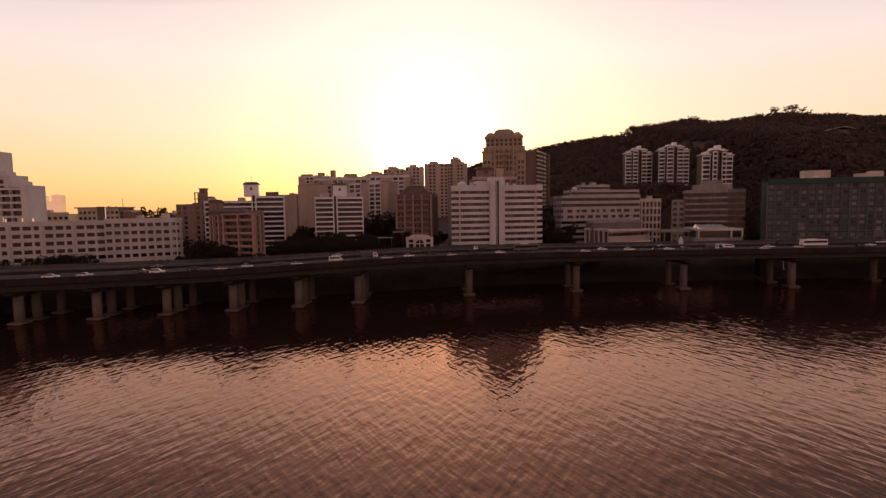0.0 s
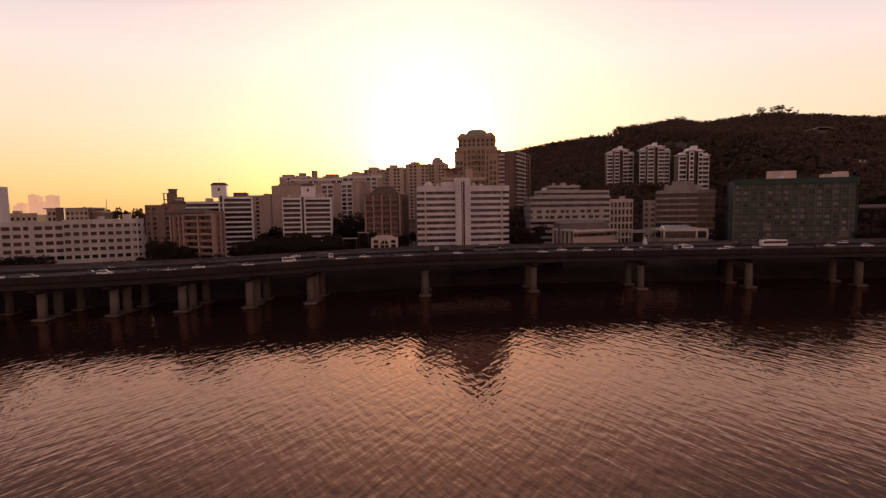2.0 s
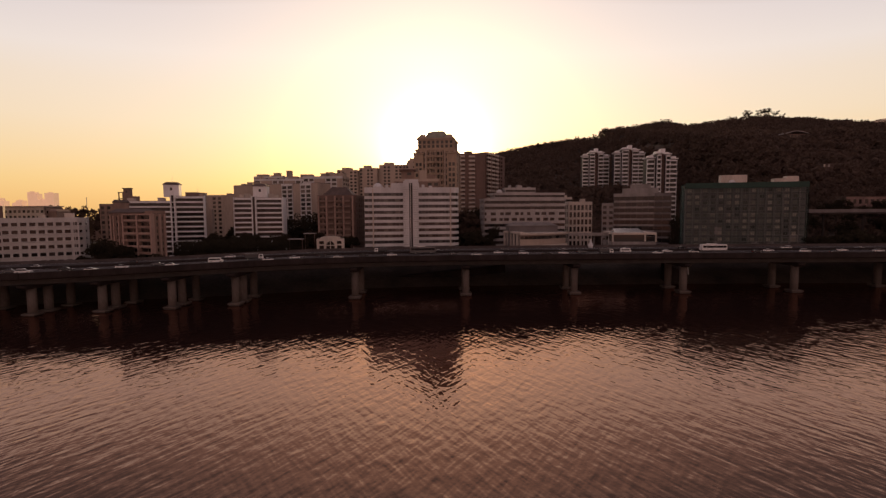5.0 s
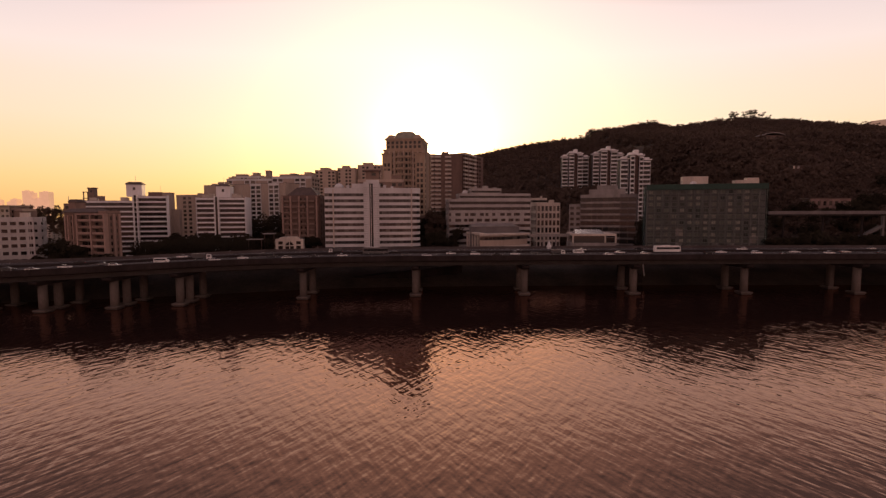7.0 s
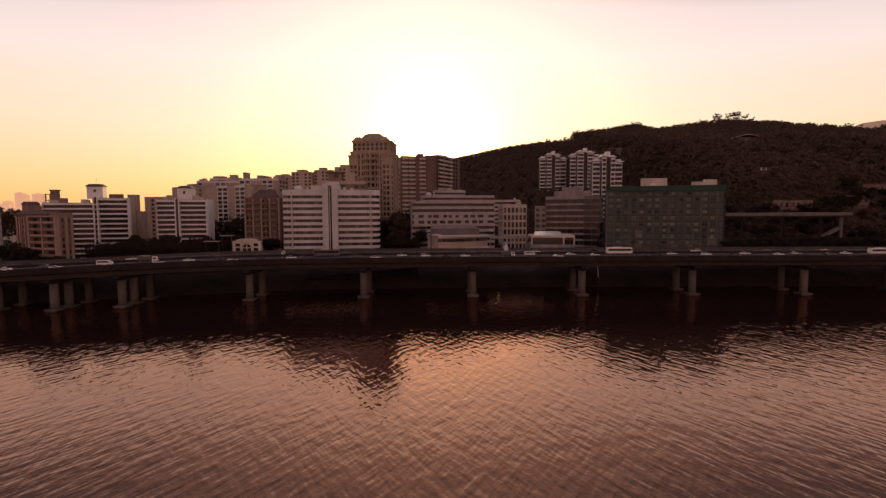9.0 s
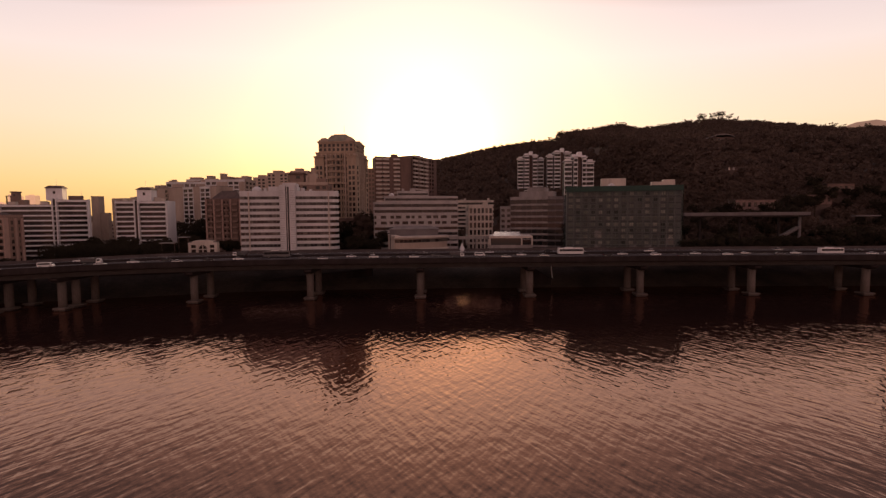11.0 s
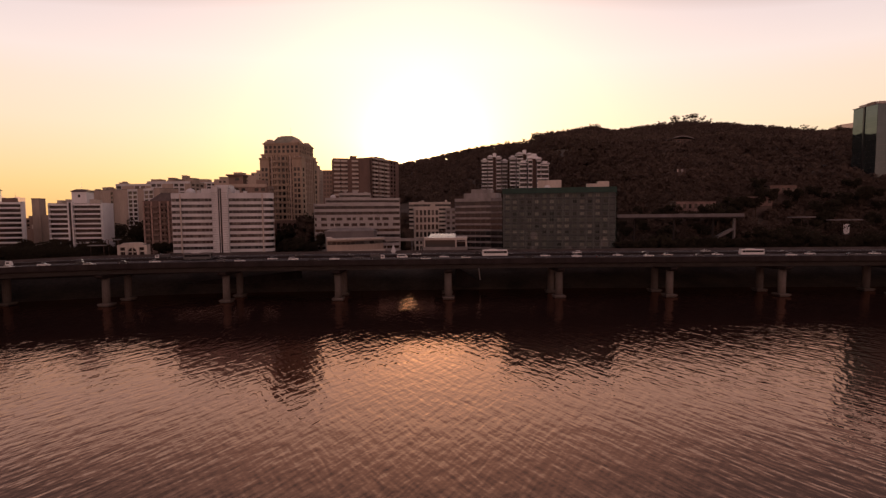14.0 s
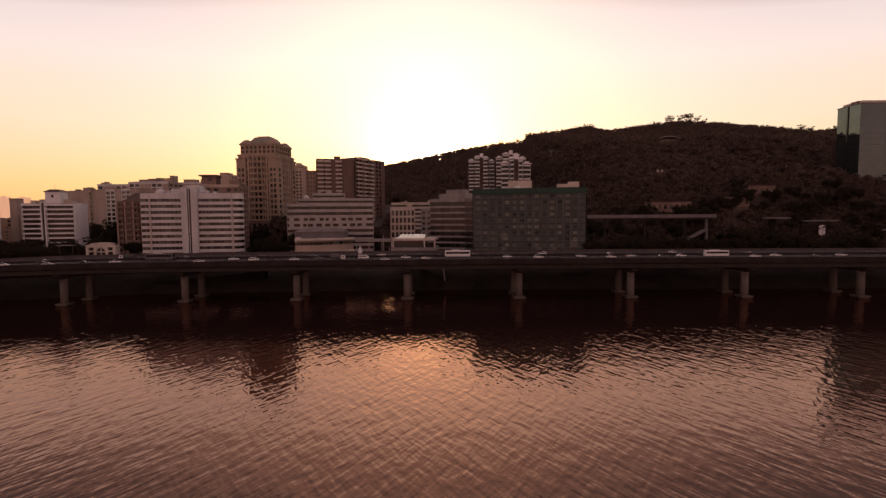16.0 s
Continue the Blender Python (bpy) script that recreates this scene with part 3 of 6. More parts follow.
# ---- buildings, from the river bank back ----
def office_block():
    """Long pale office with rows of small dark windows, a projecting head and a set-back wing."""
    m, w = site((-130, 186), (-107.6, 198.4), GROUND)
    b = thing("office_building", "long white five-storey office with rows of dark windows", "office", m)
    h, fh = 19.4, 3.0
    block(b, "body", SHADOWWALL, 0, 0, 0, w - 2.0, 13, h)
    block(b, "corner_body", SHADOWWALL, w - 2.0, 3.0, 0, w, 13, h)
    mf = face_m("front", 0, 0, w, 13, 0)
    facade(b, mf, w - 3.6, h, 6, 8, DUSTWHITE, GLASSD, band=0.54, pier=0.3, top=1.4)
    facade(b, mf @ Matrix.Translation((w - 3.6, 0, 0)), 2.4, h, 6, 1, DUSTWHITE, GLASSD, band=0.58, pier=0.46, top=1.4)
    for i in range(6):
        block(b, "sill_ledge", DUSTWHITE, 0, -0.62, i * fh + 1.4, w - 3.0, -0.4, i * fh + 1.58)
    facade(b, face_m("right", 0, 6.5, w, 13, 0), 6.5, h, 6, 2, DUSTWHITE, GLASS, band=0.58, pier=0.5, top=1.4)
    block(b, "roof", ROOF, 0.2, 0.2, h, w - 1.5, 12.8, h + 0.2)
    # rounded corner with a thin ledge and small windows on every floor
    bm = bmesh.new()
    bmesh.ops.create_cone(bm, segments=32, radius1=3.4, radius2=3.4, depth=h + 0.4, cap_ends=True, matrix=Matrix.Translation((w - 2.6, 3.3, h / 2 + 0.2)))
    part("round_corner", bm, DUSTWHITE, b, smooth=False)
    for i in range(6):
        bm = bmesh.new()
        bmesh.ops.create_cone(bm, segments=32, radius1=3.62, radius2=3.62, depth=0.3, cap_ends=True, matrix=Matrix.Translation((w - 2.6, 3.3, 1.3 + i * fh)))
        part("corner_ledge", bm, DUSTWHITE, b)
        for a in (-58, -8, 34):
            bm = bmesh.new()
            box(bm, 3.28, -0.48, 1.75 + i * fh, 3.46, 0.48, 2.8 + i * fh, Matrix.Translation((w - 2.6, 3.3, 0)) @ Matrix.Rotation(radians(a), 4, "Z"))
            part("corner_window", bm, GLASSD, b)
    # wing
    block(b, "wing_body", SHADOWWALL, -60, 3, 0, -0.02, 15, h - 0.6)
    facade(b, face_m("front", -60, 3, 0, 15, 0), 60, h - 0.6, 6, 19, DUSTWHITE, GLASSD, band=0.5, pier=0.24, top=1.3)
    for k in range(6):
        block(b, "wing_pier", DUSTWHITE, -58 + k * 9.47, 2.3, 0, -57.2 + k * 9.47, 3, h - 0.7)
    block(b, "wing_roof", ROOF, -59.8, 3.2, h - 0.6, -0.1, 14.8, h - 0.4)
    block(b, "stair_head", DARKBROWN, -2.4, 4, h - 0.4, 0.1, 7, h + 5.2)
    roof_clutter(b, -58, 4, -14, 14, h - 0.4, 3, 7, CREAM)
    roof_clutter(b, 8, 3, w, 12, h + 0.2, 4, 4, CREAM)


def red_apartments():
    m, w = site((-94, 195.8), (-74, 191.2), GROUND)
    b = thing("apartment_building", "reddish brown apartment block with pale piers and dark roof", "apartment block", m)
    h, n, d = 20.6, 8, 5.6
    fh = h / n
    block(b, "body", SHADOWWALL, 0, 0, 0, w, d, h)
    mf = face_m("front", 0, 0, w, d, 0)
    facade(b, mf, 0.33 * w, h, n, 3, BROWN, GLASS, band=0.42, pier=0.5, proud=0.4, top=0.5)
    facade(b, face_m("right", 0, 0, w, d, 0), d, h, n, 2, BRICKRED, GLASS, band=0.4, pier=0.5, proud=0.3, top=0.5)
    # two stacks of deep balconies between tall piers
    for u0, u1 in ((0.345, 0.66), (0.68, 0.985)):
        for i in range(n):
            x0, x1, z = u0 * w + 0.35, u1 * w - 0.05, i * fh
            bal = block(b, "balcony", BROWN, x0, -1.5, z, x1, 0, z + 0.3)
            block(bal, "balustrade", PINKPIER if i % 2 else BRICKRED, x0, -1.5, z + 0.302, x1, -1.35, z + 1.0)
            xm = (x0 + x1) / 2
            for p, q in ((x0 + 0.4, xm - 0.15), (xm + 0.15, x1 - 0.4)):
                block(b, "balcony_window", GLASSD, p, -0.06, z + 0.4, q, 0, z + 2.2)
    for u, deep, thick in ((0.0, 0.8, 0.7), (0.08, 0.9, 0.5), (0.2, 0.9, 0.5), (0.33, 1.75, 0.75), (0.66, 1.75, 0.6), (0.975, 1.75, 0.75)):
        block(b, "corner_pier", PINKPIER, u * w, -deep, 0, u * w + thick, 0, h + 0.1)
    for v in (1.9, 4.3):
        block(b, "side_pier", PINKPIER, w + 0.02, v, 0, w + 0.75, v + 0.8, h + 0.4)
    block(b, "portal_beam", PINKPIER, 0.33 * w, -1.8, h + 0.1, w + 0.2, 0.0, h + 0.6)
    block(b, "eaves_band", BRICKRED, -0.4, -1.0, h + 0.6, w + 0.4, d + 0.2, h + 0.95)
    hip(b, "hipped_roof", TILE, 0.2, -1.0, w * 0.8, d, h + 0.95, 1.7, 0.5, 0.18)
    block(b, "end_parapet", BRICKRED, w * 0.84, -0.8, h + 0.95, w + 0.2, d, h + 1.7)
    block(b, "stair_head", BRICKRED, -4.2, 5.0, 0, -0.6, 9.4, h + 5.2)
    hip(b, "hipped_roof", TILE, -4.2, 5.0, -0.6, 9.4, h + 5.2, 1.3, 0.2, 0.35)
    # taller block behind
    m, w = site((-138, 252), (-112, 251), GROUND)
    b = thing("apartment_building", "brown apartment block with an open stair tower on its roof", "apartment block", m)
    h = 26
    block(b, "body", SHADOWWALL, 0, 0, 0, w, 13, h)
    facade(b, face_m("front", 0, 0, w, 13, 0), w, h, 10, 8, BROWN, GLASS, band=0.4, pier=0.45, top=0.8, skip=(2, 5))
    facade(b, face_m("right", 0, 0, w, 13, 0), 13, h, 9, 4, BROWN, GLASS, band=0.45, pier=0.45, top=0.8)
    block(b, "stair_head", BROWN, 11.4, 2, h, 14.6, 4.4, h + 8.2)
    block(b, "stair_head_roof", TILE, 11.1, 1.7, h + 8.2, 14.9, 4.7, h + 8.7)
    block(b, "stair_head_window", GLASSW, 12.6, 1.94, h + 6.2, 13.6, 2, h + 7.4)
    block(b, "lower_head", BROWN, 14.6, 2.5, h, 17.4, 6, h + 4.4)
    for x, y in ((8.6, 2), (10.9, 2), (8.6, 5)):
        block(b, "frame_post", DARKBROWN, x, y, h, x + 0.4, y + 0.4, h + 6.2)
    for z in (3.0, 6.2):
        block(b, "frame_beam", DARKBROWN, 8.4, 1.9, h + z, 11.6, 2.5, h + z + 0.4)
    roof_clutter(b, 0, 0, 13, 13, h, 8, 3, BROWN)


def balcony_apartments(fl, fr, top, label, pent, core, seed, floors, d=11, rungs=False, drop=0.0):
    m, w = site(fl, fr, GROUND)
    b = thing("apartment_building", label, "apartment block", m, "white balcony apartments by the river")
    h = top - GROUND
    c = core * w
    end = 1.6 if rungs else d
    for u0, u1, hh, dd in ((0, c, h - drop, d), (c, c + 2.6, h, d), (c + 2.6, w, h, end)):
        block(b, "body", DARKBROWN, u0, 0, 0, u1, dd, hh)
        block(b, "roof", ROOF, u0, 0.05, hh, u1, dd, hh + 0.3)
    mf = face_m("front", 0, 0, w, 11, 0)
    balconies(b, mf, c - 0.9, h - drop - 0.6, floors - (1 if drop else 0), 1, BRIGHT, GLASSD, 1.2, solid=0.72)
    balconies(b, mf @ Matrix.Translation((c + 0.9, 0, 0)), w - c - 0.9, h - 0.6, floors, 1, BRIGHT, GLASSD, 1.2, solid=0.72)
    for u in (c - 1.1, c + 0.6):
        block(b, "core_pier", BRIGHT, u, -1.75, 0, u + 0.5, 0, h + 1.0)
    block(b, "core_glazing", GLASSD, c - 0.6, -1.0, 0, c + 0.6, -0.02, h + 0.6)
    if rungs:
        for i in range(floors):
            block(b, "core_rung", BRIGHT, c - 0.6, -1.6, i * (h - 0.6) / floors, c + 0.6, -1.0, i * (h - 0.6) / floors + 0.4)
    # pale gable with two small windows a floor
    block(b, "gable_wall", BRIGHT, w, -0.3, 0, w + 0.3, end + 0.2, h + 0.5)
    block(b, "gable_wall", BRIGHT, -0.3, -0.3, 0, 0, d + 0.2, h - drop + 0.5)
    p0, p1 = pent
    block(b, "roof_house", BRIGHT, p0, 2.5, h, p1, d - 1.2, h + 6.0)
    block(b, "roof_house_window", GLASS, (p0 + p1) / 2 - 0.5, 2.42, h + 3.2, (p0 + p1) / 2 + 0.5, 2.5, h + 4.6)
    hip(b, "hipped_roof", TILE, p0, 2.5, p1, d - 1.2, h + 6.0, 1.3, 0.35)
    mast(b, (p0 + p1) / 2, 5, h + 7, 3.5)
    mast(b, w - 3, end * 0.6, h, 5, 0.07)
    roof_clutter(b, c + 3, 0, w, end, h + 0.3, seed, 0 if rungs else 3, CREAM)
    roof_clutter(b, 0, 1, c - 2, d - 1, h - drop + 0.3, seed + 1, 3, CREAM)
    return b, w, h


def slab_block(fl, fr, top, depth, label, wall, floors, bays, band=0.42, pier=0.4, seed=1, sides=("right",), base=GROUND, clutter=3, singly=False, group="", head=None, ladder=None):
    m, w = site(fl, fr, base)
    b = thing("apartment_building", label, "apartment block", m, group)
    h = top - base
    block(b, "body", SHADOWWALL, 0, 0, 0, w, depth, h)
    skip = [j for j in range(bays) if (j + seed) % (4 if ladder else 3) < (2 if ladder else 1)] if bays > 3 else []
    facade(b, face_m("front", 0, 0, w, depth, 0), w, h, floors, bays, ladder or wall, GLASS, band=band, pier=pier, top=0.9, singly=singly, skip=skip, blank=wall)
    for s in sides:
        facade(b, face_m(s, 0, 0, w, depth, 0), depth, h, floors, max(2, int(depth / 3.6)), wall, GLASS, band=band + 0.08, pier=pier + 0.12, top=0.9, singly=False)
    block(b, "roof", ROOF, 0.1, 0.1, h, w - 0.1, depth - 0.1, h + 0.2)
    if head:
        for x0, x1, hh in head:
            block(b, "roof_house", wall, x0 * w, depth * 0.25, h, x1 * w, depth * 0.75, h + hh)
            block(b, "roof_house_cap", wall, x0 * w - 0.3, depth * 0.25 - 0.3, h + hh, x1 * w + 0.3, depth * 0.75 + 0.3, h + hh + 0.3)
    if clutter:
        roof_clutter(b, 0, 0, w, depth, h + 0.2, seed, clutter, wall)
    return b


def white_office():
    m, w = site((4.1, 222), (47.0, 226.6), GROUND)
    b = thing("office_building", "white ten-storey office with long ribbon windows and a stair core", "office", m)
    h = 32.0
    c0, c1 = 17.6, 24.6
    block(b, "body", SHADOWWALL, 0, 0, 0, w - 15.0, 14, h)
    block(b, "end_body", WHITE, w - 15.0, 0, 0, w - 3.0, 6.4, h)
    block(b, "roof", ROOF, 0.1, 0.1, h, w - 15.0, 13.9, h + 0.25)
    block(b, "end_roof", ROOF, w - 15.0, 0.1, h, w - 3.0, 6.3, h + 0.25)
    mf = face_m("front", 0, 0, w, 14, 0)
    facade(b, mf, c0, h, 11, 10, WHITE, GLASSW, band=0.5, pier=0, proud=0.5, top=2.0)
    facade(b, mf @ Matrix.Translation((c1, 0, 0)), w - c1 - 3.0, h, 11, 10, WHITE, GLASSW, band=0.5, pier=0, proud=0.5, top=2.0)
    for u in (3.6, c1 + 14.6):
        block(b, "drain_pier", CREAM, u, -0.75, 0, u + 0.5, 0, h)
    for u, k in ((0.0, c0), (c1, w - 3.0)):
        n = 10
        bm = bmesh.new()
        for j in range(n + 1):
            x = u + (k - u) * j / n
            box(bm, x - 0.07, -0.2, 0.3, x + 0.07, 0, h - 1.0)
        tagged(part("mullions", bm, GREY, b), kind="stuff")
    block(b, "core_wall", WHITE, c0, -1.6, 0, c0 + 2.7, 0, h + 3.2)
    block(b, "core_wall", WHITE, c1 - 2.7, -1.6, 0, c1, 0, h + 3.2)
    block(b, "core_glazing", GLASS, c0 + 2.7, -1.0, 0, c1 - 2.7, -0.05, h + 2.4)
    block(b, "core_mullion", WHITE, c0 + 3.2, -1.3, 0, c0 + 3.45, -1.0, h + 2.6)
    for i in range(31):
        for u in (c0, c1 - 2.7):
            block(b, "core_joint", GREY, u + 0.03, -1.63, 1.0 + i * 1.05, u + 2.67, -1.6, 1.12 + i * 1.05)
    block(b, "roof_house", WHITE, c0 - 5.5, 2, h + 0.25, c1 + 0.5, 10, h + 2.6)
    block(b, "roof_house", WHITE, c0 + 1.0, 1.2, h + 2.6, c1, 9, h + 4.2)
    # rounded end, band by band
    at = Matrix.Translation((w - 3.0, 3.0, 0))
    fh = (h - 2.0) / 11
    for nm, mt, r, z0, z1 in [("corner_glazing", GLASSW, 3.05, 0.0, h)] + [("round_band", WHITE, 3.5, i * fh, (i + 0.5) * fh) for i in range(11)] + [("round_parapet", WHITE, 3.6, h - 2.0, h + 0.5)]:
        bm = bmesh.new()
        bmesh.ops.create_cone(bm, segments=40, radius1=r, radius2=r, depth=z1 - z0, cap_ends=True, matrix=at @ Matrix.Translation((0, 0, (z0 + z1) / 2)))
        part(nm, bm, mt, b)
    bm = bmesh.new()
    bmesh.ops.create_uvsphere(bm, u_segments=18, v_segments=10, radius=2.3, matrix=Matrix.Translation((6.0, 6, h + 0.6)))
    part("water_tank", bm, WHITE, b, "round white water tank", smooth=True)
    for u in (9.5, 13.0, 26.5, 30.0):
        block(b, "roof_vent", WHITE, u, 4, h + 0.25, u + 1.3, 6, h + 1.5 + (u % 1))


def stone_tower():
    m, w = site((24.8, 282), (46.6, 279.2), GROUND + 3)
    b = thing("tower_block", "tall brown stone apartment tower with a hipped crown", "tower", m)
    h = 53.4
    lo = 16.0
    block(b, "podium", DARKBROWN, -2.5, -2.5, -4, w + 2.5, w + 2.5, lo)
    facade(b, face_m("front", -2.5, -2.5, w + 2.5, w + 2.5, 0), w + 5, lo, 4, 8, DARKBROWN, GLASS, band=0.3, pier=0.45, top=1.2, singly=False)
    facade(b, face_m("right", -2.5, -2.5, w + 2.5, w + 2.5, 0), w + 5, lo, 4, 8, DARKBROWN, GLASS, band=0.3, pier=0.45, top=1.2, singly=False)
    block(b, "shaft", SHADOWWALL, 0, 0, lo, w, w, h)
    for s in ("front", "right", "left"):
        facade(b, face_m(s, 0, 0, w, w, lo), w, h - lo, 11, 8, STONE, GLASS, band=0.34, pier=0.36, proud=0.6, top=1.0, singly=s != "left")
    for s in ("front", "right"):
        mm = face_m(s, 0, 0, w, w, lo)
        for j in range(9):
            bm = bmesh.new()
            box(bm, j * w / 8 - 0.35, 0.2, 0.6, j * w / 8 + 0.35, h - lo - 0.2, 0.95, mm)
            part("stone_rib", bm, BEIGE, b)
    # corner bays that stop short of the top
    for x, y in ((-1.3, -1.3), (w - 4.2, -1.3), (w - 4.2, w - 4.2)):
        block(b, "corner_bay", STONE, x, y, lo, x + 5.5, y + 5.5, h - 2.2)
        for i in range(10):
            block(b, "bay_window", GLASS, x + 1.0, y - 0.06, lo + 1.4 + i * 3.0, x + 2.4, y, lo + 3.3 + i * 3.0)
            block(b, "bay_window", GLASS, x + 3.1, y - 0.06, lo + 1.4 + i * 3.0, x + 4.5, y, lo + 3.3 + i * 3.0)
            block(b, "bay_window", GLASS, x + 5.5, y + 1.8, lo + 1.4 + i * 3.0, x + 5.56, y + 3.7, lo + 3.3 + i * 3.0)
        block(b, "bay_cornice", STONE, x - 0.4, y - 0.4, h - 2.2, x + 5.9, y + 5.9, h - 1.4)
    block(b, "cornice", STONE, -0.9, -0.9, h, w + 0.9, w + 0.9, h + 0.8)
    block(b, "crown", STONE, 0.7, 0.7, h + 0.8, w - 0.7, w - 0.7, h + 6.3)
    for sd in ("front", "right"):
        facade(b, face_m(sd, 0.7, 0.7, w - 0.7, w - 0.7, h + 0.8), w - 1.4, 5.4, 2, 8, STONE, GLASS, band=0.3, pier=0.4, proud=0.3, top=0.7, singly=False)
    block(b, "cornice", STONE, 0.0, 0.0, h + 6.3, w, w, h + 7.0)
    for x, y in ((0.6, 0.6), (w - 6.0, 0.6), (w - 6.0, w - 6.0)):
        hip(b, "corner_gable", STONE, x, y, x + 5.4, y + 5.4, h + 7.0, 2.3, 0.1, 0.2)
    hip(b, "crown_roof", COPPER, 3.6, 3.6, w - 3.6, w - 3.6, h + 7.0, 4.4, 0.2, 0.3)
    block(b, "roof_lantern", STONE, w * 0.34, w * 0.34, h + 11.1, w * 0.66, w * 0.66, h + 12.0)
    # bowed bay up the middle of the front
    bm = bmesh.new()
    n = 7
    for i in range(11):
        for k in range(n):
            a0, a1 = math.pi * k / n, math.pi * (k + 1) / n
            p0, p1 = (w / 2 - 5.2 * math.cos(a0), -0.6 - 2.2 * math.sin(a0)), (w / 2 - 5.2 * math.cos(a1), -0.6 - 2.2 * math.sin(a1))
            z = lo + 0.2 + i * (h - lo - 1) / 11
            lm = Matrix.Translation((*p0, z)) @ Matrix.Rotation(math.atan2(p1[1] - p0[1], p1[0] - p0[0]), 4, "Z")
            box(bm, 0, 0, 0, math.hypot(p1[0] - p0[0], p1[1] - p0[1]), 0.5, 1.15, lm)
            if i == 0:
                box(bm, -0.25, -0.08, 0, 0.25, 0.5, h - lo - 0.4, lm)
    part("bow_front", bm, STONE, b)
    mast(b, w * 0.62, 8, h + 13, 4)


def terraced_office():
    m, w = site((61.2, 250), (101.6, 256), GROUND)
    b = thing("office_building", "pale terraced office stepping back towards the top", "office", m)
    for x0, x1, y0, z0, z1, floors, bays in ((0, w + 2.6, 0, 0, 27.4, 9, 16), (5.7, w + 2.6, 1.2, 27.4, 30.4, 1, 14), (12.5, 28.5, 4.5, 30.4, 33.2, 1, 6)):
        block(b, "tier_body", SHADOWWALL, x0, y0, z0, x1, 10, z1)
        facade(b, face_m("front", x0, y0, x1, 10, z0), x1 - x0, z1 - z0, floors, bays, TILEWALL, GLASSD, band=0.5, pier=0.0, proud=0.5, top=0.7)
        facade(b, face_m("right", x0, y0, x1, 10, z0), 10 - y0, z1 - z0, floors, 5, TILEWALL, GLASS, band=0.5, pier=0.3, proud=0.3, top=0.7)
        facade(b, face_m("left", x0, y0, x1, 10, z0), 10 - y0, z1 - z0, floors, 5, TILEWALL, GLASS, band=0.5, pier=0.3, proud=0.3, top=0.7)
        block(b, "terrace", ROOF, x0 + 0.1, y0 + 0.1, z1, x1 - 0.1, 9.9, z1 + 0.12)
    bm = bmesh.new()
    bmesh.ops.create_uvsphere(bm, u_segments=16, v_segments=10, radius=1.5, matrix=Matrix.Translation((9.2, 5, 31.2)))
    part("water_tank", bm, WHITE, b, "round white water tank", smooth=True)
    roof_clutter(b, 13, 5, 28, 9.5, 33.3, 21, 4, TILEWALL)
    # two floors with uneven windows between short wall pieces
    rnd = random.Random(6)
    for i in (5, 6):
        u = 1.0
        while u < w - 2:
            wide = rnd.uniform(0.6, 2.6)
            block(b, "wall_piece", TILEWALL, u, -0.46, i * 2.967 + 1.45, u + wide, -0.05, i * 2.967 + 2.95)
            u += wide + rnd.uniform(1.2, 3.4)
    # low wing with upright fins
    m, w = site((111.5, 277), (125, 278), GROUND)
    b = thing("office_building", "small pale building with upright fins", "office", m)
    block(b, "body", SHADOWWALL, 0, 0, 0, w, 12, 26)
    facade(b, face_m("front", 0, 0, w, 12, 0), w, 26, 6, 6, CREAM, GLASS, band=0.3, pier=0.34, proud=0.6, top=1.4)
    facade(b, face_m("left", 0, 0, w, 12, 0), 12, 26, 6, 4, CREAM, GLASS, band=0.4, pier=0.34, proud=0.4, top=1.4)
    block(b, "roof", ROOF, 0, 0, 26, w, 12, 26.2)
    roof_clutter(b, 0, 0, w, 12, 26.2, 5, 2, CREAM)


def striped_office():
    m, w = site((134, 268), (160, 256.5), GROUND)
    b = thing("office_building", "dark brown office with grey window bands and a stepped roof", "office", m)
    h = 30
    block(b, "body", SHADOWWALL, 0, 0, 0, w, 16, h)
    mf = face_m("front", 0, 0, w, 16, 0)
    facade(b, mf, 0.72 * w, h, 9, 7, GREY, GLASSD, band=0.34, pier=0, proud=0.5, top=1.2)
    # shade of a turned-away facet, put into darker cladding at the right end
    facade(b, mf @ Matrix.Translation((0.72 * w + 0.01, 0, 0)), 0.28 * w, h, 9, 2, DARKGREY, GLASSD, band=0.3, pier=0, proud=0.15, top=1.2)
    facade(b, face_m("left", 0, 0, w, 16, 0), 16, h, 9, 5, DARKGREY, GLASS, band=0.5, pier=0.3, proud=0.3, top=1.2)
    facade(b, face_m("right", 0, 0, w, 16, 0), 16, h, 9, 5, DARKGREY, GLASS, band=0.5, pier=0.3, proud=0.3, top=1.2)
    block(b, "roof", ROOF, 0, 0, h, w, 16, h + 0.2)
    block(b, "upper_tier", GREY, 4, 3, h + 0.2, w - 6, 13, h + 3.4)
    block(b, "upper_tier", GREY, 8, 4, h + 3.4, w - 10, 12, h + 5.6)
    block(b, "stair_wing", GREY, -6.5, 2, 0, -0.05, 12, h - 5)
    facade(b, face_m("front", -6.5, 2, 0, 12, 0), 6.5, h - 5, 8, 2, GREY, GLASS, band=0.5, pier=0.4, proud=0.25, top=1.0)


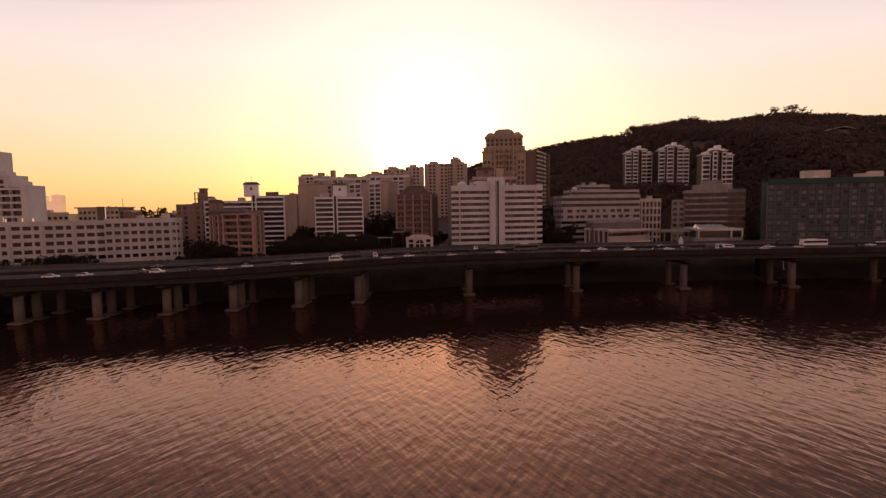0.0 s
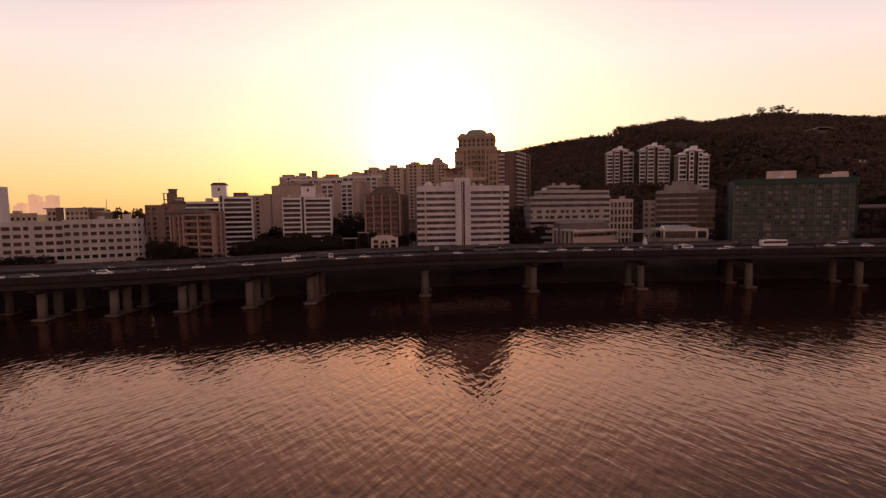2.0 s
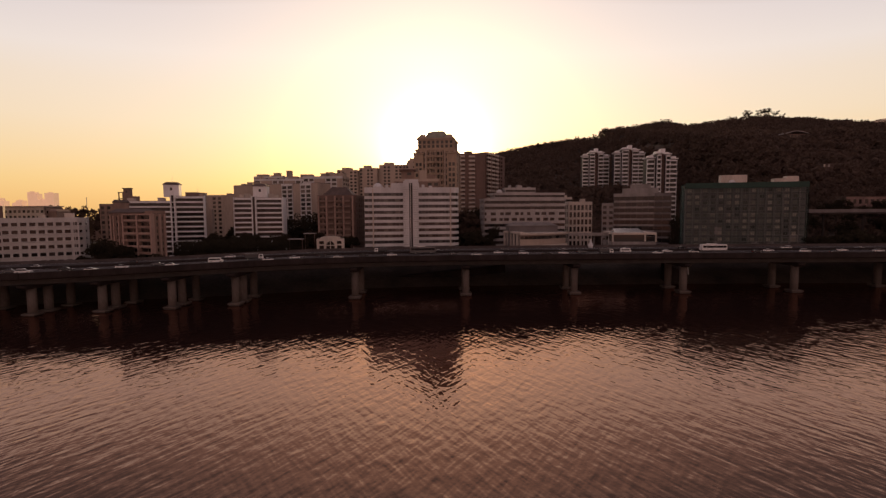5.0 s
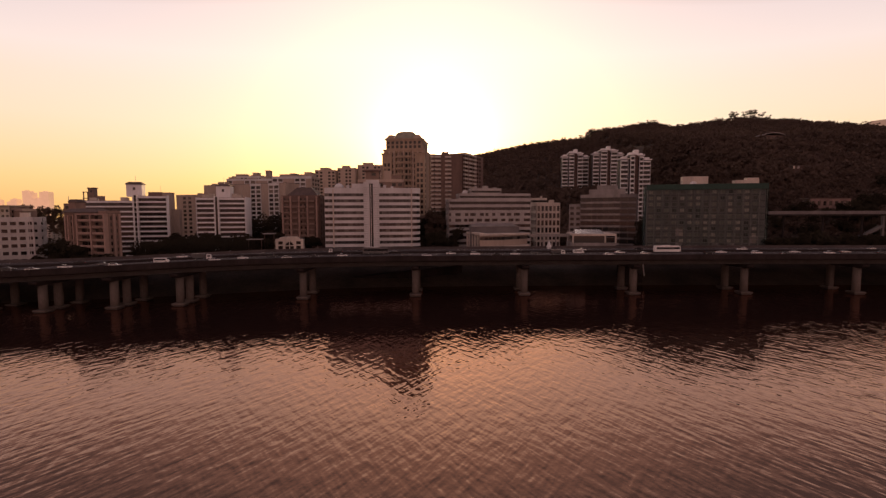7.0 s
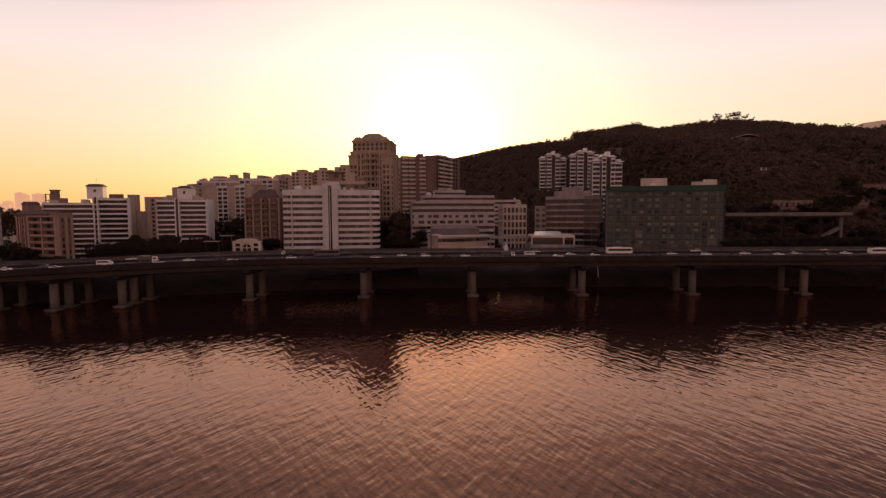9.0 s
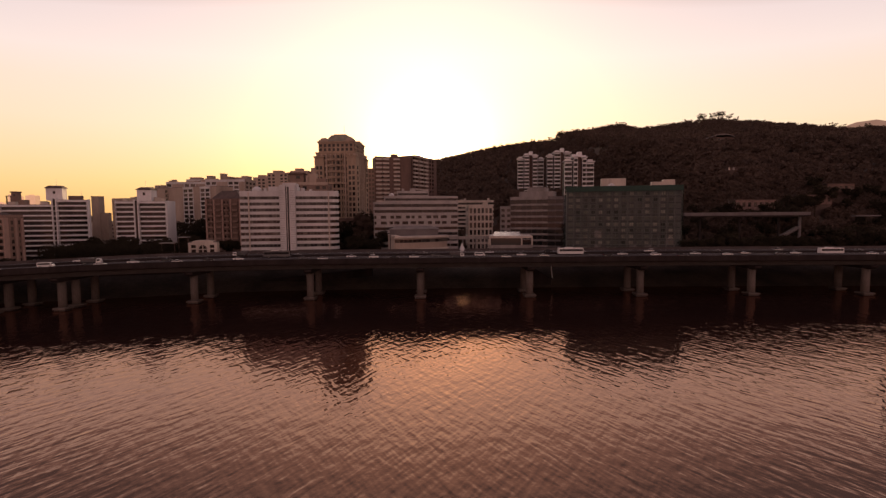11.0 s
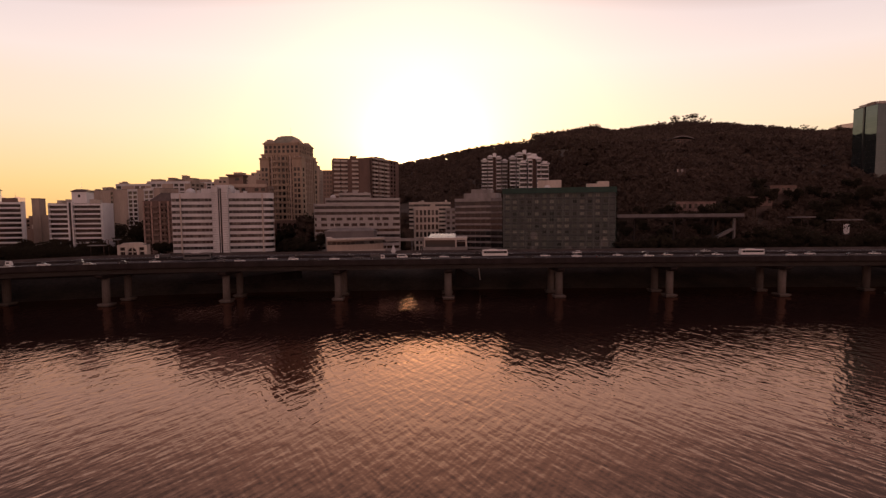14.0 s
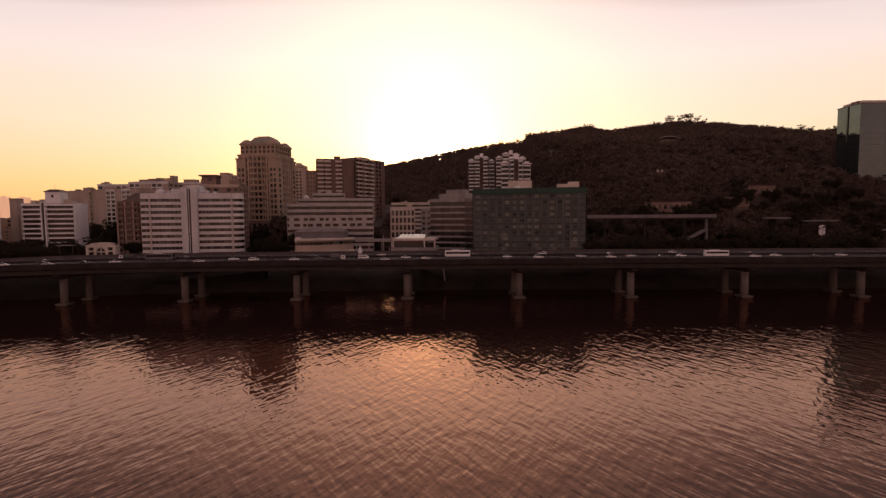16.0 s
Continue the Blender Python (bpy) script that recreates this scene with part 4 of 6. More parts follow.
def netted_building():
    """Building under repair, wrapped in green netting on a scaffold."""
    m, w = site((155.6, 233), (205.6, 222.4), GROUND)
    b = thing("scaffolded_building", "tall slab under repair wrapped in translucent green scaffold netting", "building", m)
    h, d = 32.6, 5.4
    block(b, "body", GREY, 0, 0, 0, w, d, h)
    mf = face_m("front", 0, 0, w, d, 0)
    set_windows(b, mf, [(1.0 + j * 3.45, 0.9 + i * 2.86) for i in range(11) for j in range(14)], (1.9, 1.6), GLASSN, True, GREY)
    for j in range(15):
        block(b, "wall_pier", GREY, j * 3.45 - 0.25 if j else 0.0, -0.5, 0, j * 3.45 + 0.45, 0, h)
    for i in range(11):
        block(b, "floor_band", DARKGREY, 0.0, -0.4, i * 2.86 - 0.1 if i else 0.0, w, 0, i * 2.86 + 0.5)
    bm = bmesh.new()
    for j in range(26):
        box(bm, j * w / 25 - 0.05, 0, 1.25, j * w / 25 + 0.05, h + 1.5, 1.35, mf)
    for i in range(17):
        box(bm, 0, i * 2.0 + 0.5, 1.28, w, i * 2.0 + 0.6, 1.36, mf)
    tagged(part("scaffold_grid", bm, SCAFF, b), kind="stuff")
    # net sheets, laced panel by panel, with gaps
    rnd = random.Random(9)
    nx, nz = 16, 10
    bm = bmesh.new()
    k = 6
    vs = [[bm.verts.new((a / k * (w / nx - 0.1), c / k * (h / nz - 0.08), 0.06 * math.sin(a * 2.1 + c))) for a in range(k + 1)] for c in range(k + 1)]
    for c in range(k):
        for a in range(k):
            bm.faces.new((vs[c][a], vs[c][a + 1], vs[c + 1][a + 1], vs[c + 1][a]))
    sheet = mesh_of(bm, "net_sheet", NET)
    for i in range(nz):
        for j in range(nx):
            if rnd.random() < 0.03 and i not in (0, nz - 1):
                continue
            ob = part("net_sheet", sheet, None, b)
            ob.matrix_basis = mf @ Matrix.Translation((j * w / nx + 0.05, i * h / nz + 0.04, 1.45 + rnd.uniform(-0.06, 0.06)))
    block(b, "top_hoarding", NETTOP, -0.4, -1.62, h - 1.2, w + 0.4, -1.5, h + 1.3)
    block(b, "side_net", NET, w + 0.5, -1.4, 0, w + 0.62, d, h + 0.6)
    block(b, "side_net", NET, -0.62, -1.4, 0, -0.5, d, h + 0.6)
    block(b, "roof", ROOF, 0, 0, h, w, d, h + 0.2)
    block(b, "roof_house", CREAM, 16, 1.2, h + 0.2, 27, 5.2, h + 5.0)
    block(b, "roof_house", CREAM, 38.5, 1.2, h + 0.2, 48.5, 5.2, h + 3.0)
    block(b, "roof_house", CREAM, 43.5, 1.6, h + 3.0, 48.5, 5, h + 4.0)
    bm = bmesh.new()
    bmesh.ops.create_uvsphere(bm, u_segments=16, v_segments=8, radius=1.7, matrix=Matrix.Translation((20.5, 1.0, h + 1.0)))
    part("water_tank", bm, WHITE, b, "white domed water tank", smooth=True)


def riverside_pavilions():
    # low curved white hall
    b = thing("low_hall", "low pale curved hall with a framed grey front", "hall", pose(0, 0, GROUND))
    n = 12
    pts = []
    for i in range(n + 1):
        t = i / n
        pts.append((74.5 + 24 * t, 217 + 2.0 * t + 11 * t * t))
    for (x0, y0), (x1, y1) in zip(pts, pts[1:]):
        mm = Matrix.Translation((x0, y0, 0)) @ Matrix.Rotation(math.atan2(y1 - y0, x1 - x0), 4, "Z")
        ln = math.hypot(x1 - x0, y1 - y0) + 0.03
        for nm, mt, bb in (("roof_beam", CREAM, (0, -0.6, 10.6, ln, 8, 11.4)), ("sill_wall", CREAM, (0, -0.5, 5.0, ln, 0.2, 5.9)), ("base_wall", GREY, (0, -0.2, 0, ln, 0.2, 5.0)),
                           ("infill_wall", SLABWALL, (0, 0.5, 5.9, ln, 0.8, 10.6)), ("window", GLASSW, (0.1, 0.42, 8.6, ln - 0.1, 0.5, 10.0))):
            bm = bmesh.new()
            box(bm, *bb, mm)
            part(nm, bm, mt, b)
    block(b, "roof_deck", ROOF, 76, 230, 11.2, 98, 238, 11.5)
    block(b, "upper_hall", DARKGREY, 71, 229, 0, 94, 240, 14.2)
    hip(b, "upper_roof", ROOF, 71, 229, 94, 240, 14.2, 1.6, 0.3, 0.2)
    # side wall behind a row of tall posts
    side = Matrix.Translation((74.9, 217.4, 0)) @ Matrix.Rotation(math.atan2(20, -5.2), 4, "Z")
    for nm, mt, bb in [("side_wall", DARKGREY, (0, -1.9, 0, 20.6, -1.5, 10.9)), ("side_beam", CREAM, (0, -1.9, 10.9, 20.6, 0.4, 11.8))] + [("side_post", CREAM, (0.2 + k * 3.9, -0.5, 0, 1.0 + k * 3.9, 0.3, 10.9)) for k in range(6)]:
        bm = bmesh.new()
        box(bm, *bb, side)
        part(nm, bm, mt, b)
    # white pavilion with a sloping roof
    m, w = site((117.5, 222.5), (137, 220.7), GROUND)
    b = thing("pavilion", "white riverside pavilion with a sloping skylight roof", "pavilion", m)
    block(b, "base_wall", GREY, 0, 0, 0, w, 17, 7.0)
    block(b, "window_strip", GLASSW, 0.6, 0.5, 7.0, w - 5.2, 16.6, 10.2)
    block(b, "upper_wall", CREAM, 0, -0.4, 10.2, w, 17, 11.2)
    for u in (0.0, w - 5.2, w - 0.5):
        block(b, "wall_pier", CREAM, u, -0.35, 7.0, u + 0.6, 0.4, 10.2)
    block(b, "end_window", GLASS, w - 4.4, 0.1, 7.2, w - 0.6, 0.3, 9.4)
    bm = bmesh.new()
    v = [bm.verts.new(p) for p in ((1.5, 1.5, 11.2), (w - 5, 1.5, 11.2), (w - 5, 10, 11.2), (1.5, 10, 11.2), (2.5, 9, 12.8), (w - 5.4, 9, 12.8), (w - 5.4, 10, 12.8), (2.5, 10, 12.8))]
    for f in ((0, 1, 5, 4), (1, 2, 6, 5), (2, 3, 7, 6), (3, 0, 4, 7), (4, 5, 6, 7)):
        bm.faces.new([v[i] for i in f])
    part("skylight_roof", bm, CARSILVER, b, "pale metal sloping roof")
    # small arched gatehouse
    m, w = site((-16.2, 214.3), (-4.4, 216), GROUND)
    b = thing("gatehouse", "small cream gatehouse with an arched upper window", "house", m)
    bm = bmesh.new()
    for u0, u1 in ((0, 1.1), (3.1, 4.1), (7.8, 8.8), (w - 1.1, w)):
        box(bm, u0, -0.2, 0, u1, 3.5, 9.4)
    for u0, u1 in ((1.1, 3.1), (8.8, w - 1.1)):
        box(bm, u0, -0.16, 0, u1, 3.5, 4.9)
        box(bm, u0, -0.16, 6.6, u1, 3.5, 7.2)
    box(bm, 4.1, -0.16, 0, 7.8, 3.5, 4.9)
    box(bm, 4.1, -0.1, 6.4, 7.8, 0.4, 6.8)
    box(bm, 5.8, -0.1, 4.9, 6.1, 0.4, 8.5)
    box(bm, 0, -0.25, 8.6, w, 3.5, 9.6)
    for k in range(8):
        a0, a1 = math.pi * k / 8, math.pi * (k + 1) / 8
        low = 6.9 + 1.65 * min(math.sin(a0), math.sin(a1))
        box(bm, 5.95 + 1.85 * math.cos(a1), -0.14, low, 5.95 + 1.85 * math.cos(a0), 0.4, 8.62)
        box(bm, 5.95 + 4.4 * math.cos(a1), -0.22, 9.6, 5.95 + 4.4 * math.cos(a0), 3.4, 9.62 + 1.0 * max(math.sin(a0), math.sin(a1)))
    part("wall", bm, CREAM, b)
    block(b, "window", GLASSD, 0.5, 0.5, 0.2, w - 0.5, 0.6, 8.6)
    block(b, "roof", ROOF, 0.2, 0.2, 9.6, w - 0.2, 3.3, 9.9)


def hill_towers():
    """Slim towers: two banded columns of balconies each side of a dark stair recess, stepped at the top."""
    for k, (x, y, top, w, label) in enumerate(((177, 437, 86.5, 20, "pale banded apartment tower among trees on the hillside"),
                                               (201, 421, 87, 22, "pale stepped apartment tower on the hillside"),
                                               (192.5, 339, 73.5, 17, "pale banded apartment tower below the wooded hill"))):
        base = land(x, y) - 4
        b = thing("apartment_tower", label, "apartment tower", pose(x, y, base, 0, 0, -6), "hillside apartment towers")
        h = top - base - 4
        block(b, "stair_core", DARKBROWN, -1.55, 2.0, 0, 1.55, 11.5, h + 0.5)
        block(b, "core_cap", BRIGHT, -1.5, 1.0, h + 0.5, 1.5, 6, h + 4)
        for x0, x1, y0, hh in ((-w / 2 - 1.5, -w / 2 + 3.6, 3.5, h - 3.2), (-w / 2 + 4.2, -1.6, 0.0, h - 0.5), (1.6, w / 2 - 4.2, 0.0, h - 1.2), (w / 2 - 3.6, w / 2 + 1.5, 3.5, h - 4.0)):
            # wing body nearly black, so shade behind the balconies is in its colour
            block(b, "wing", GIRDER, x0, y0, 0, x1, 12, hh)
            floors = int(hh / 3.1)
            balconies(b, face_m("front", x0, y0, x1, 12, 0), x1 - x0, hh - 0.4, floors, 1, BRIGHT, GLASSD, 1.6, singly=False, solid=1.0, fin=0.12)
            block(b, "roof_slab", BRIGHT, x0 - 0.7, y0 - 2.1, hh + 0.9, x1 + 0.7, 11, hh + 1.5)
            block(b, "roof_house", BRIGHT, (x0 + x1) / 2 - 1.6, 2, hh + 1.5, (x0 + x1) / 2 + 1.6, 8, hh + 2.8)


def glass_tower():
    b = thing("glass_tower", "blue-grey glass office tower with a dark vertical joint", "tower", pose(394.2, 296.5, 12))
    h, w, d = 85.0, 44, 18
    block(b, "core", DARKBROWN, 0.4, 0.4, 0, w - 0.4, d - 0.4, h)
    for which, ln, first in (("front", w, 12), ("left", d, 10)):
        mm = face_m(which, 0.4, 0.4, w, d - 0.4, 0)
        n = int(ln / 3.1)
        cells = [(i, (j * (ln - 0.8) / n + 0.02, i * 3.54 + 0.05)) for i in range(24) for j in range(n)]
        set_windows(b, mm, [c for i, c in cells if i >= first], ((ln - 0.8) / n - 0.04, 3.5), GLASSB, True)
        set_windows(b, mm, [c for i, c in cells if i < first], ((ln - 0.8) / n - 0.04, 3.5), GLASSB, False)
    block(b, "dark_joint", CARBLACK, -0.15, 9.0, 0, 0.5, 9.9, h)
    block(b, "roof_edge", GREY, 0.0, 0.0, h - 0.2, w, d, h + 0.3)
    block(b, "roof_frame", CREAM, 1.5, 1, h + 0.3, w - 2, d - 3, h + 1.8)
    block(b, "cleaning_crane", BROWN, 0.6, 3, h + 0.3, 2.6, 8.5, h + 1.9)


def footbridge():
    b = thing("footbridge", "long pale elevated walkway on posts beyond the road", "footbridge", pose(0, 0, GROUND))
    m, w = site((207, 222), (267.5, 225), 0)
    for nm, z0, z1, y0, y1, mt in (("deck", 19.0, 19.7, 0, 3.2, DECKC), ("side_panel", 19.7, 21.2, 0, 0.12, DARKGREY), ("side_panel", 19.7, 21.2, 3.1, 3.2, DARKGREY)):
        bm = bmesh.new()
        box(bm, 0, y0, z0, w, y1, z1, m)
        part(nm, bm, mt, b)
    for k in range(3):
        bm = bmesh.new()
        box(bm, 8 + k * 19, 1.2, -2, 8.7 + k * 19, 1.9, 19, m)
        part("post", bm, DECKC, b)
    # stair with a solid string
    for i in range(14):
        x = 250 + i * 0.96
        block(b, "stair_step", DARKGREY, x, 226.2, 6.6 + i * 0.5, x + 0.98, 228.4, 7.8 + i * 0.5)
    block(b, "stair_post", DARKGREY, 263.6, 226.6, -2, 264.5, 227.6, 19)
    # bare slope patches built as houses, and a house, among trees on the right
    for x, y, w, top, h, d, mt, lab in ((249, 253, 21, 36.6, 4.6, 6, BARESLOPE, "bare patch on the wooded slope, built as a long low house"), (287, 257, 16, 39, 4.4, 6, BARESLOPE, "bare slope patch among dark trees, built as a low house"), (309, 268, 15, 45.5, 4.2, 7, DARKBROWN, "brown house with a dark roof on the slope")):
        s = thing("house", lab, "house", pose(x, y, top - h))
        block(s, "body", TILE, 0, 0, -8, w, d, h)
        facade(s, face_m("front", 0, 0, w, d, 0), w, h, 1, max(2, int(w / 3)), mt, GLASS, band=0.4, pier=0.5, proud=0.25, top=0.8)
        block(s, "roof", TILE, -0.6, -0.6, h + 0.5, w + 0.6, d + 0.6, h + 0.8)
    for x, y, w, top in ((296, 233, 12, 28.9), (316, 234, 16, 27.4), (349, 234, 14, 22.8)):
        c = thing("canopy", "thin grey canopy on a post among trees", "canopy", pose(x, y, top), "walkway canopies")
        block(c, "roof", DARKGREY, 0, 0, -0.6, w, 3, 0)
        block(c, "post", BARK, w / 2 - 0.15, 1.3, -21, w / 2 + 0.15, 1.6, -0.6)
    board = thing("sign_board", "blank white upright board on a post among trees", "sign", pose(323.8, 233.6, 8))
    block(board, "panel", BRIGHT, -1.5, 0, 12.2, 1.5, 0.2, 17.0)
    block(board, "post", DARKBROWN, -0.15, 0.22, -2, 0.15, 0.5, 16.5)
    # hall with a shallow curved roof high on the slope
    s = thing("hall", "hillside hall with a pale shallow curved roof", "hall", pose(317, 398, 88.2))
    block(s, "body", DARKBROWN, 1.5, 0.5, -8, 16.5, 9, 3.4)
    facade(s, face_m("front", 1.5, 0.5, 16.5, 9, 0), 15, 3.2, 1, 5, DARKBROWN, GLASS, band=0.35, pier=0.3, proud=0.25, top=0.5)
    bm = bmesh.new()
    n = 14
    rings = []
    for i in range(n + 1):
        u = i / n
        z = 3.6 + 1.9 * math.sin(math.pi * u)
        rings.append([bm.verts.new((18 * u, y, zz)) for y, zz in ((-1.5, z), (10, z), (10, z + 0.6), (-1.5, z + 0.6))])
    for p, q in zip(rings, rings[1:]):
        for j in range(4):
            bm.faces.new((p[j], p[(j + 1) % 4], q[(j + 1) % 4], q[j]))
    bm.faces.new(rings[0])
    bm.faces.new(rings[-1])
    part("curved_roof", bm, GREY, s, "pale curved roof")


def small_riverside():
    """Flat canopies, a footway and a hut that show between the larger buildings."""
    for x, y, z, w, lab in ((-29, 214, 19.2, 6.5, "flat pale canopy on thin posts"), (-22.5, 216, 21.6, 5.0, "small pale canopy roof on posts")):
        c = thing("canopy", lab, "canopy", pose(x, y, GROUND), "roadside canopies")
        block(c, "roof", GREY, 0, 0, z - GROUND - 0.35, w, 3.5, z - GROUND)
        for u in (0.3, w - 0.5):
            block(c, "post", DARKBROWN, u, 1.5, -1, u + 0.2, 1.7, z - GROUND - 0.35)
    f = thing("footway", "low pale footway on posts between two halls", "footway", pose(99, 229.5, GROUND))
    block(f, "deck", GREY, 0, 0, 9.4, 19, 2.2, 9.8)
    block(f, "side_panel", GREY, 0, -0.1, 9.8, 19, 0.0, 10.9)
    for u in (0.5, 6.5, 12.5, 18):
        block(f, "post", GREY, u, 0.8, -1, u + 0.35, 1.15, 9.4)
    s = thing("house", "small white house among trees on the hillside", "house", pose(272.4, 299, 55))
    block(s, "body", TILE, 0, 0, -4, 5.8, 4, 3.2)
    for u0, u1, mt in ((0.0, 0.8, CREAM), (2.6, 3.8, GREY)):
        block(s, "front_wall", mt, u0, -0.2, 1.6, u1, 0, 3.3)
    block(s, "window", GLASS, 1.3, -0.06, 1.8, 2.2, 0, 2.8)
    block(s, "roof", TILE, -0.4, -0.5, 3.3, 6.2, 4.4, 3.6)


def far_town():
    rnd = random.Random(5)
    # stepped pale towers down river, balconies to the river and a blank gable
    for x, y, top, d, w in ((-200.5, 220, 59.5, 8, 24), (-187, 212, 48, 8, 16), (-173.2, 204, 43, 8, 16)):
        b = thing("apartment_tower", "pale stepped apartment tower with a blank white gable", "apartment tower", pose(x - w, y, GROUND), "towers down river")
        h = top - GROUND
        block(b, "body", DARKBROWN, 0, 0, 0, w, d, h)
        balconies(b, face_m("front", 0, 0, w, d, 0), w - 2.4, h - 1.0, int(h / 2.9), 3, WHITE, GLASSD, 1.2, solid=0.9)
        block(b, "gable_wall", WHITE, w - 2.4, -1.3, 0, w + 0.3, d + 0.2, h + 0.8)
        block(b, "roof_house", WHITE, w - 9, 2, h, w - 4, d - 1, h + 2.6)
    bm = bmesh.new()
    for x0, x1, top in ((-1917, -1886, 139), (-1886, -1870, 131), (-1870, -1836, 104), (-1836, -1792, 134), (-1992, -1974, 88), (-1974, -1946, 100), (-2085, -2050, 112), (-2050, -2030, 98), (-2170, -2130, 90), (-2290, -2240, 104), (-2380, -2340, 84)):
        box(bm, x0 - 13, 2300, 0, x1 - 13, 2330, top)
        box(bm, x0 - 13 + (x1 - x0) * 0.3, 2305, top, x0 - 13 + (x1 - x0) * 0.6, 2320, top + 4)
    tagged(new("backdrop", mesh_of(bm, "backdrop", PALE)), "pale towers on the distant skyline, haze painted as glow", "skyline", kind="structure")
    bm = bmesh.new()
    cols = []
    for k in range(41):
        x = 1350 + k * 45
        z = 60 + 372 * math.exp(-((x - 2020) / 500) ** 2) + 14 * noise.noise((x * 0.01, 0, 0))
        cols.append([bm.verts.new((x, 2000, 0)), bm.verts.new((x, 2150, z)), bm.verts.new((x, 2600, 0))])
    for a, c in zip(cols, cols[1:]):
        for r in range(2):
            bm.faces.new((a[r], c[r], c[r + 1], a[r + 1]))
    tagged(new("backdrop", mesh_of(bm, "backdrop", HAZEHILL, True)), "far hill behind the wooded ridge, haze painted as glow", "hill", kind="structure")
    # mid distance low town on the left
    for k in range(22):
        x = -420 + k * 15.5 + rnd.uniform(-4, 4)
        y = 300 + rnd.uniform(0, 90) + max(0, (-150 - x)) * 0.3
        slab_block((x, y), (x + rnd.uniform(10, 16), y + rnd.uniform(-1, 1)), rnd.uniform(22, 32), 11, "weathered low apartment block in the town", rnd.choice((CREAM, BEIGE, BROWN)), 7, 4, seed=k, sides=("right",), clutter=2, group="town blocks")


office_block()
red_apartments()
b, w, h = balcony_apartments((-114.5, 234), (-79, 242), 39, "white apartment block with long balcony bands and a roof house", (17.5, 24.5), 0.62, 31, 12, 8, True, 2.3)
block(b, "roof_house", DARKBROWN, 28, 0.2, h + 0.3, 34, 1.5, h + 2.2)
balcony_apartments((-62, 237), (-39.6, 240.5), 38, "white apartment block with balcony bands and a blank gable", (8.5, 15), 0.42, 33, 12, 10.5)
m, w = site((-193.6, 258), (-171.8, 258), GROUND)
rear = thing("office_building", "pale flat-roofed office behind the long white one", "office", m)
block(rear, "body", SHADOWWALL, 0, 0, 0, w, 12, 25.2)
facade(rear, face_m("front", 0, 0, w, 12, 0), w, 25.2, 8, 9, CREAM, GLASS, band=0.5, pier=0.35, top=1.6)
facade(rear, face_m("right", 0, 0, w, 12, 0), 12, 24.2, 8, 4, BROWN, GLASS, band=0.5, pier=0.4, top=1.0, singly=False)
block(rear, "overhanging_roof", BEIGE, -1.2, -1.2, 25.2, w + 0.6, 12.6, 25.8)
block(rear, "end_wing", BROWN, w + 0.5, 1.5, 0, w + 5.2, 11, 22.6)
hip(rear, "hipped_roof", BROWN, w + 0.7, 1.5, w + 5.2, 11, 22.6, 1.4, 0.15, 0.3)
m, w = site((-214, 252), (-195.5, 254), GROUND)
low = thing("office_building", "low pale block with parapet beside a flat-roofed office", "office", m)
block(low, "body", CREAM, 0, 0, 0, w, 12, 22.4)
facade(low, face_m("front", 0, 0, w, 12, 0), w, 22.4, 7, 7, CREAM, GLASS, band=0.5, pier=0.4, top=1.4, singly=False)
block(low, "parapet", CREAM, -0.2, -0.7, 22.4, w + 0.2, -0.4, 23.3)
roof_clutter(low, 1, 1, w - 1, 11, 22.4, 23, 4, CREAM)
radio_mast = thing("radio_mast", "slim steel mast above far rooftops", "mast", pose(-341.9, 520, GROUND))
mast(radio_mast, 0, 0, 0, 39.6, 0.5)
m, w = site((-97.2, 270), (-93.2, 270), GROUND)
plain = thing("apartment_building", "plain blank grey-brown block behind white apartments", "apartment block", m)
block(plain, "body", SLABWALL, 0, 0, 0, w, 4.5, 32.3)
block(plain, "lower_wing", SLABWALL, w + 0.02, 1, 0, w + 4.0, 4, 23.5)
block(plain, "roof_edge", DARKBROWN, -0.1, -0.1, 32.3, w + 0.1, 4.6, 32.7)
slab_block((-107, 302), (-90, 301), 41.6, 12, "lower beige wing with a window stack beside an apartment slab", SLABWALL, 12, 5, seed=41, singly=True, ladder=SLABWALL, clutter=2)
brown = slab_block((-24, 248), (-4.5, 246), 39, 16, "dark brown apartment block with a mansard roof", DARKBROWN, 10, 7, band=0.34, pier=0.42, seed=43, singly=True)
for u in (0.2, 4.4, 8.8, 13.2, 18.0):
    block(brown, "pilaster", PINKPIER, u, -0.9, 0, u + 0.9, -0.5, 29.6)
for i in range(10):
    for u in (1.15, 5.35, 9.75, 14.15):
        slab = block(brown, "balcony", BROWN, u, -1.5, 0.9 + i * 2.86, u + 3.2, -0.55, 1.15 + i * 2.86)
        block(slab, "balustrade", BROWN, u, -1.5, 1.152 + i * 2.86, u + 3.2, -1.38, 1.75 + i * 2.86)
mans = thing("roof_house", "dark tiled mansard roof house on an apartment block", "roof", pose(-21, 250, 39.2))
hip(mans, "mansard", TILE, 0, 0, 14, 12, 0, 4.6, 0.8, 0.2)
G = "tall beige apartment slabs behind"
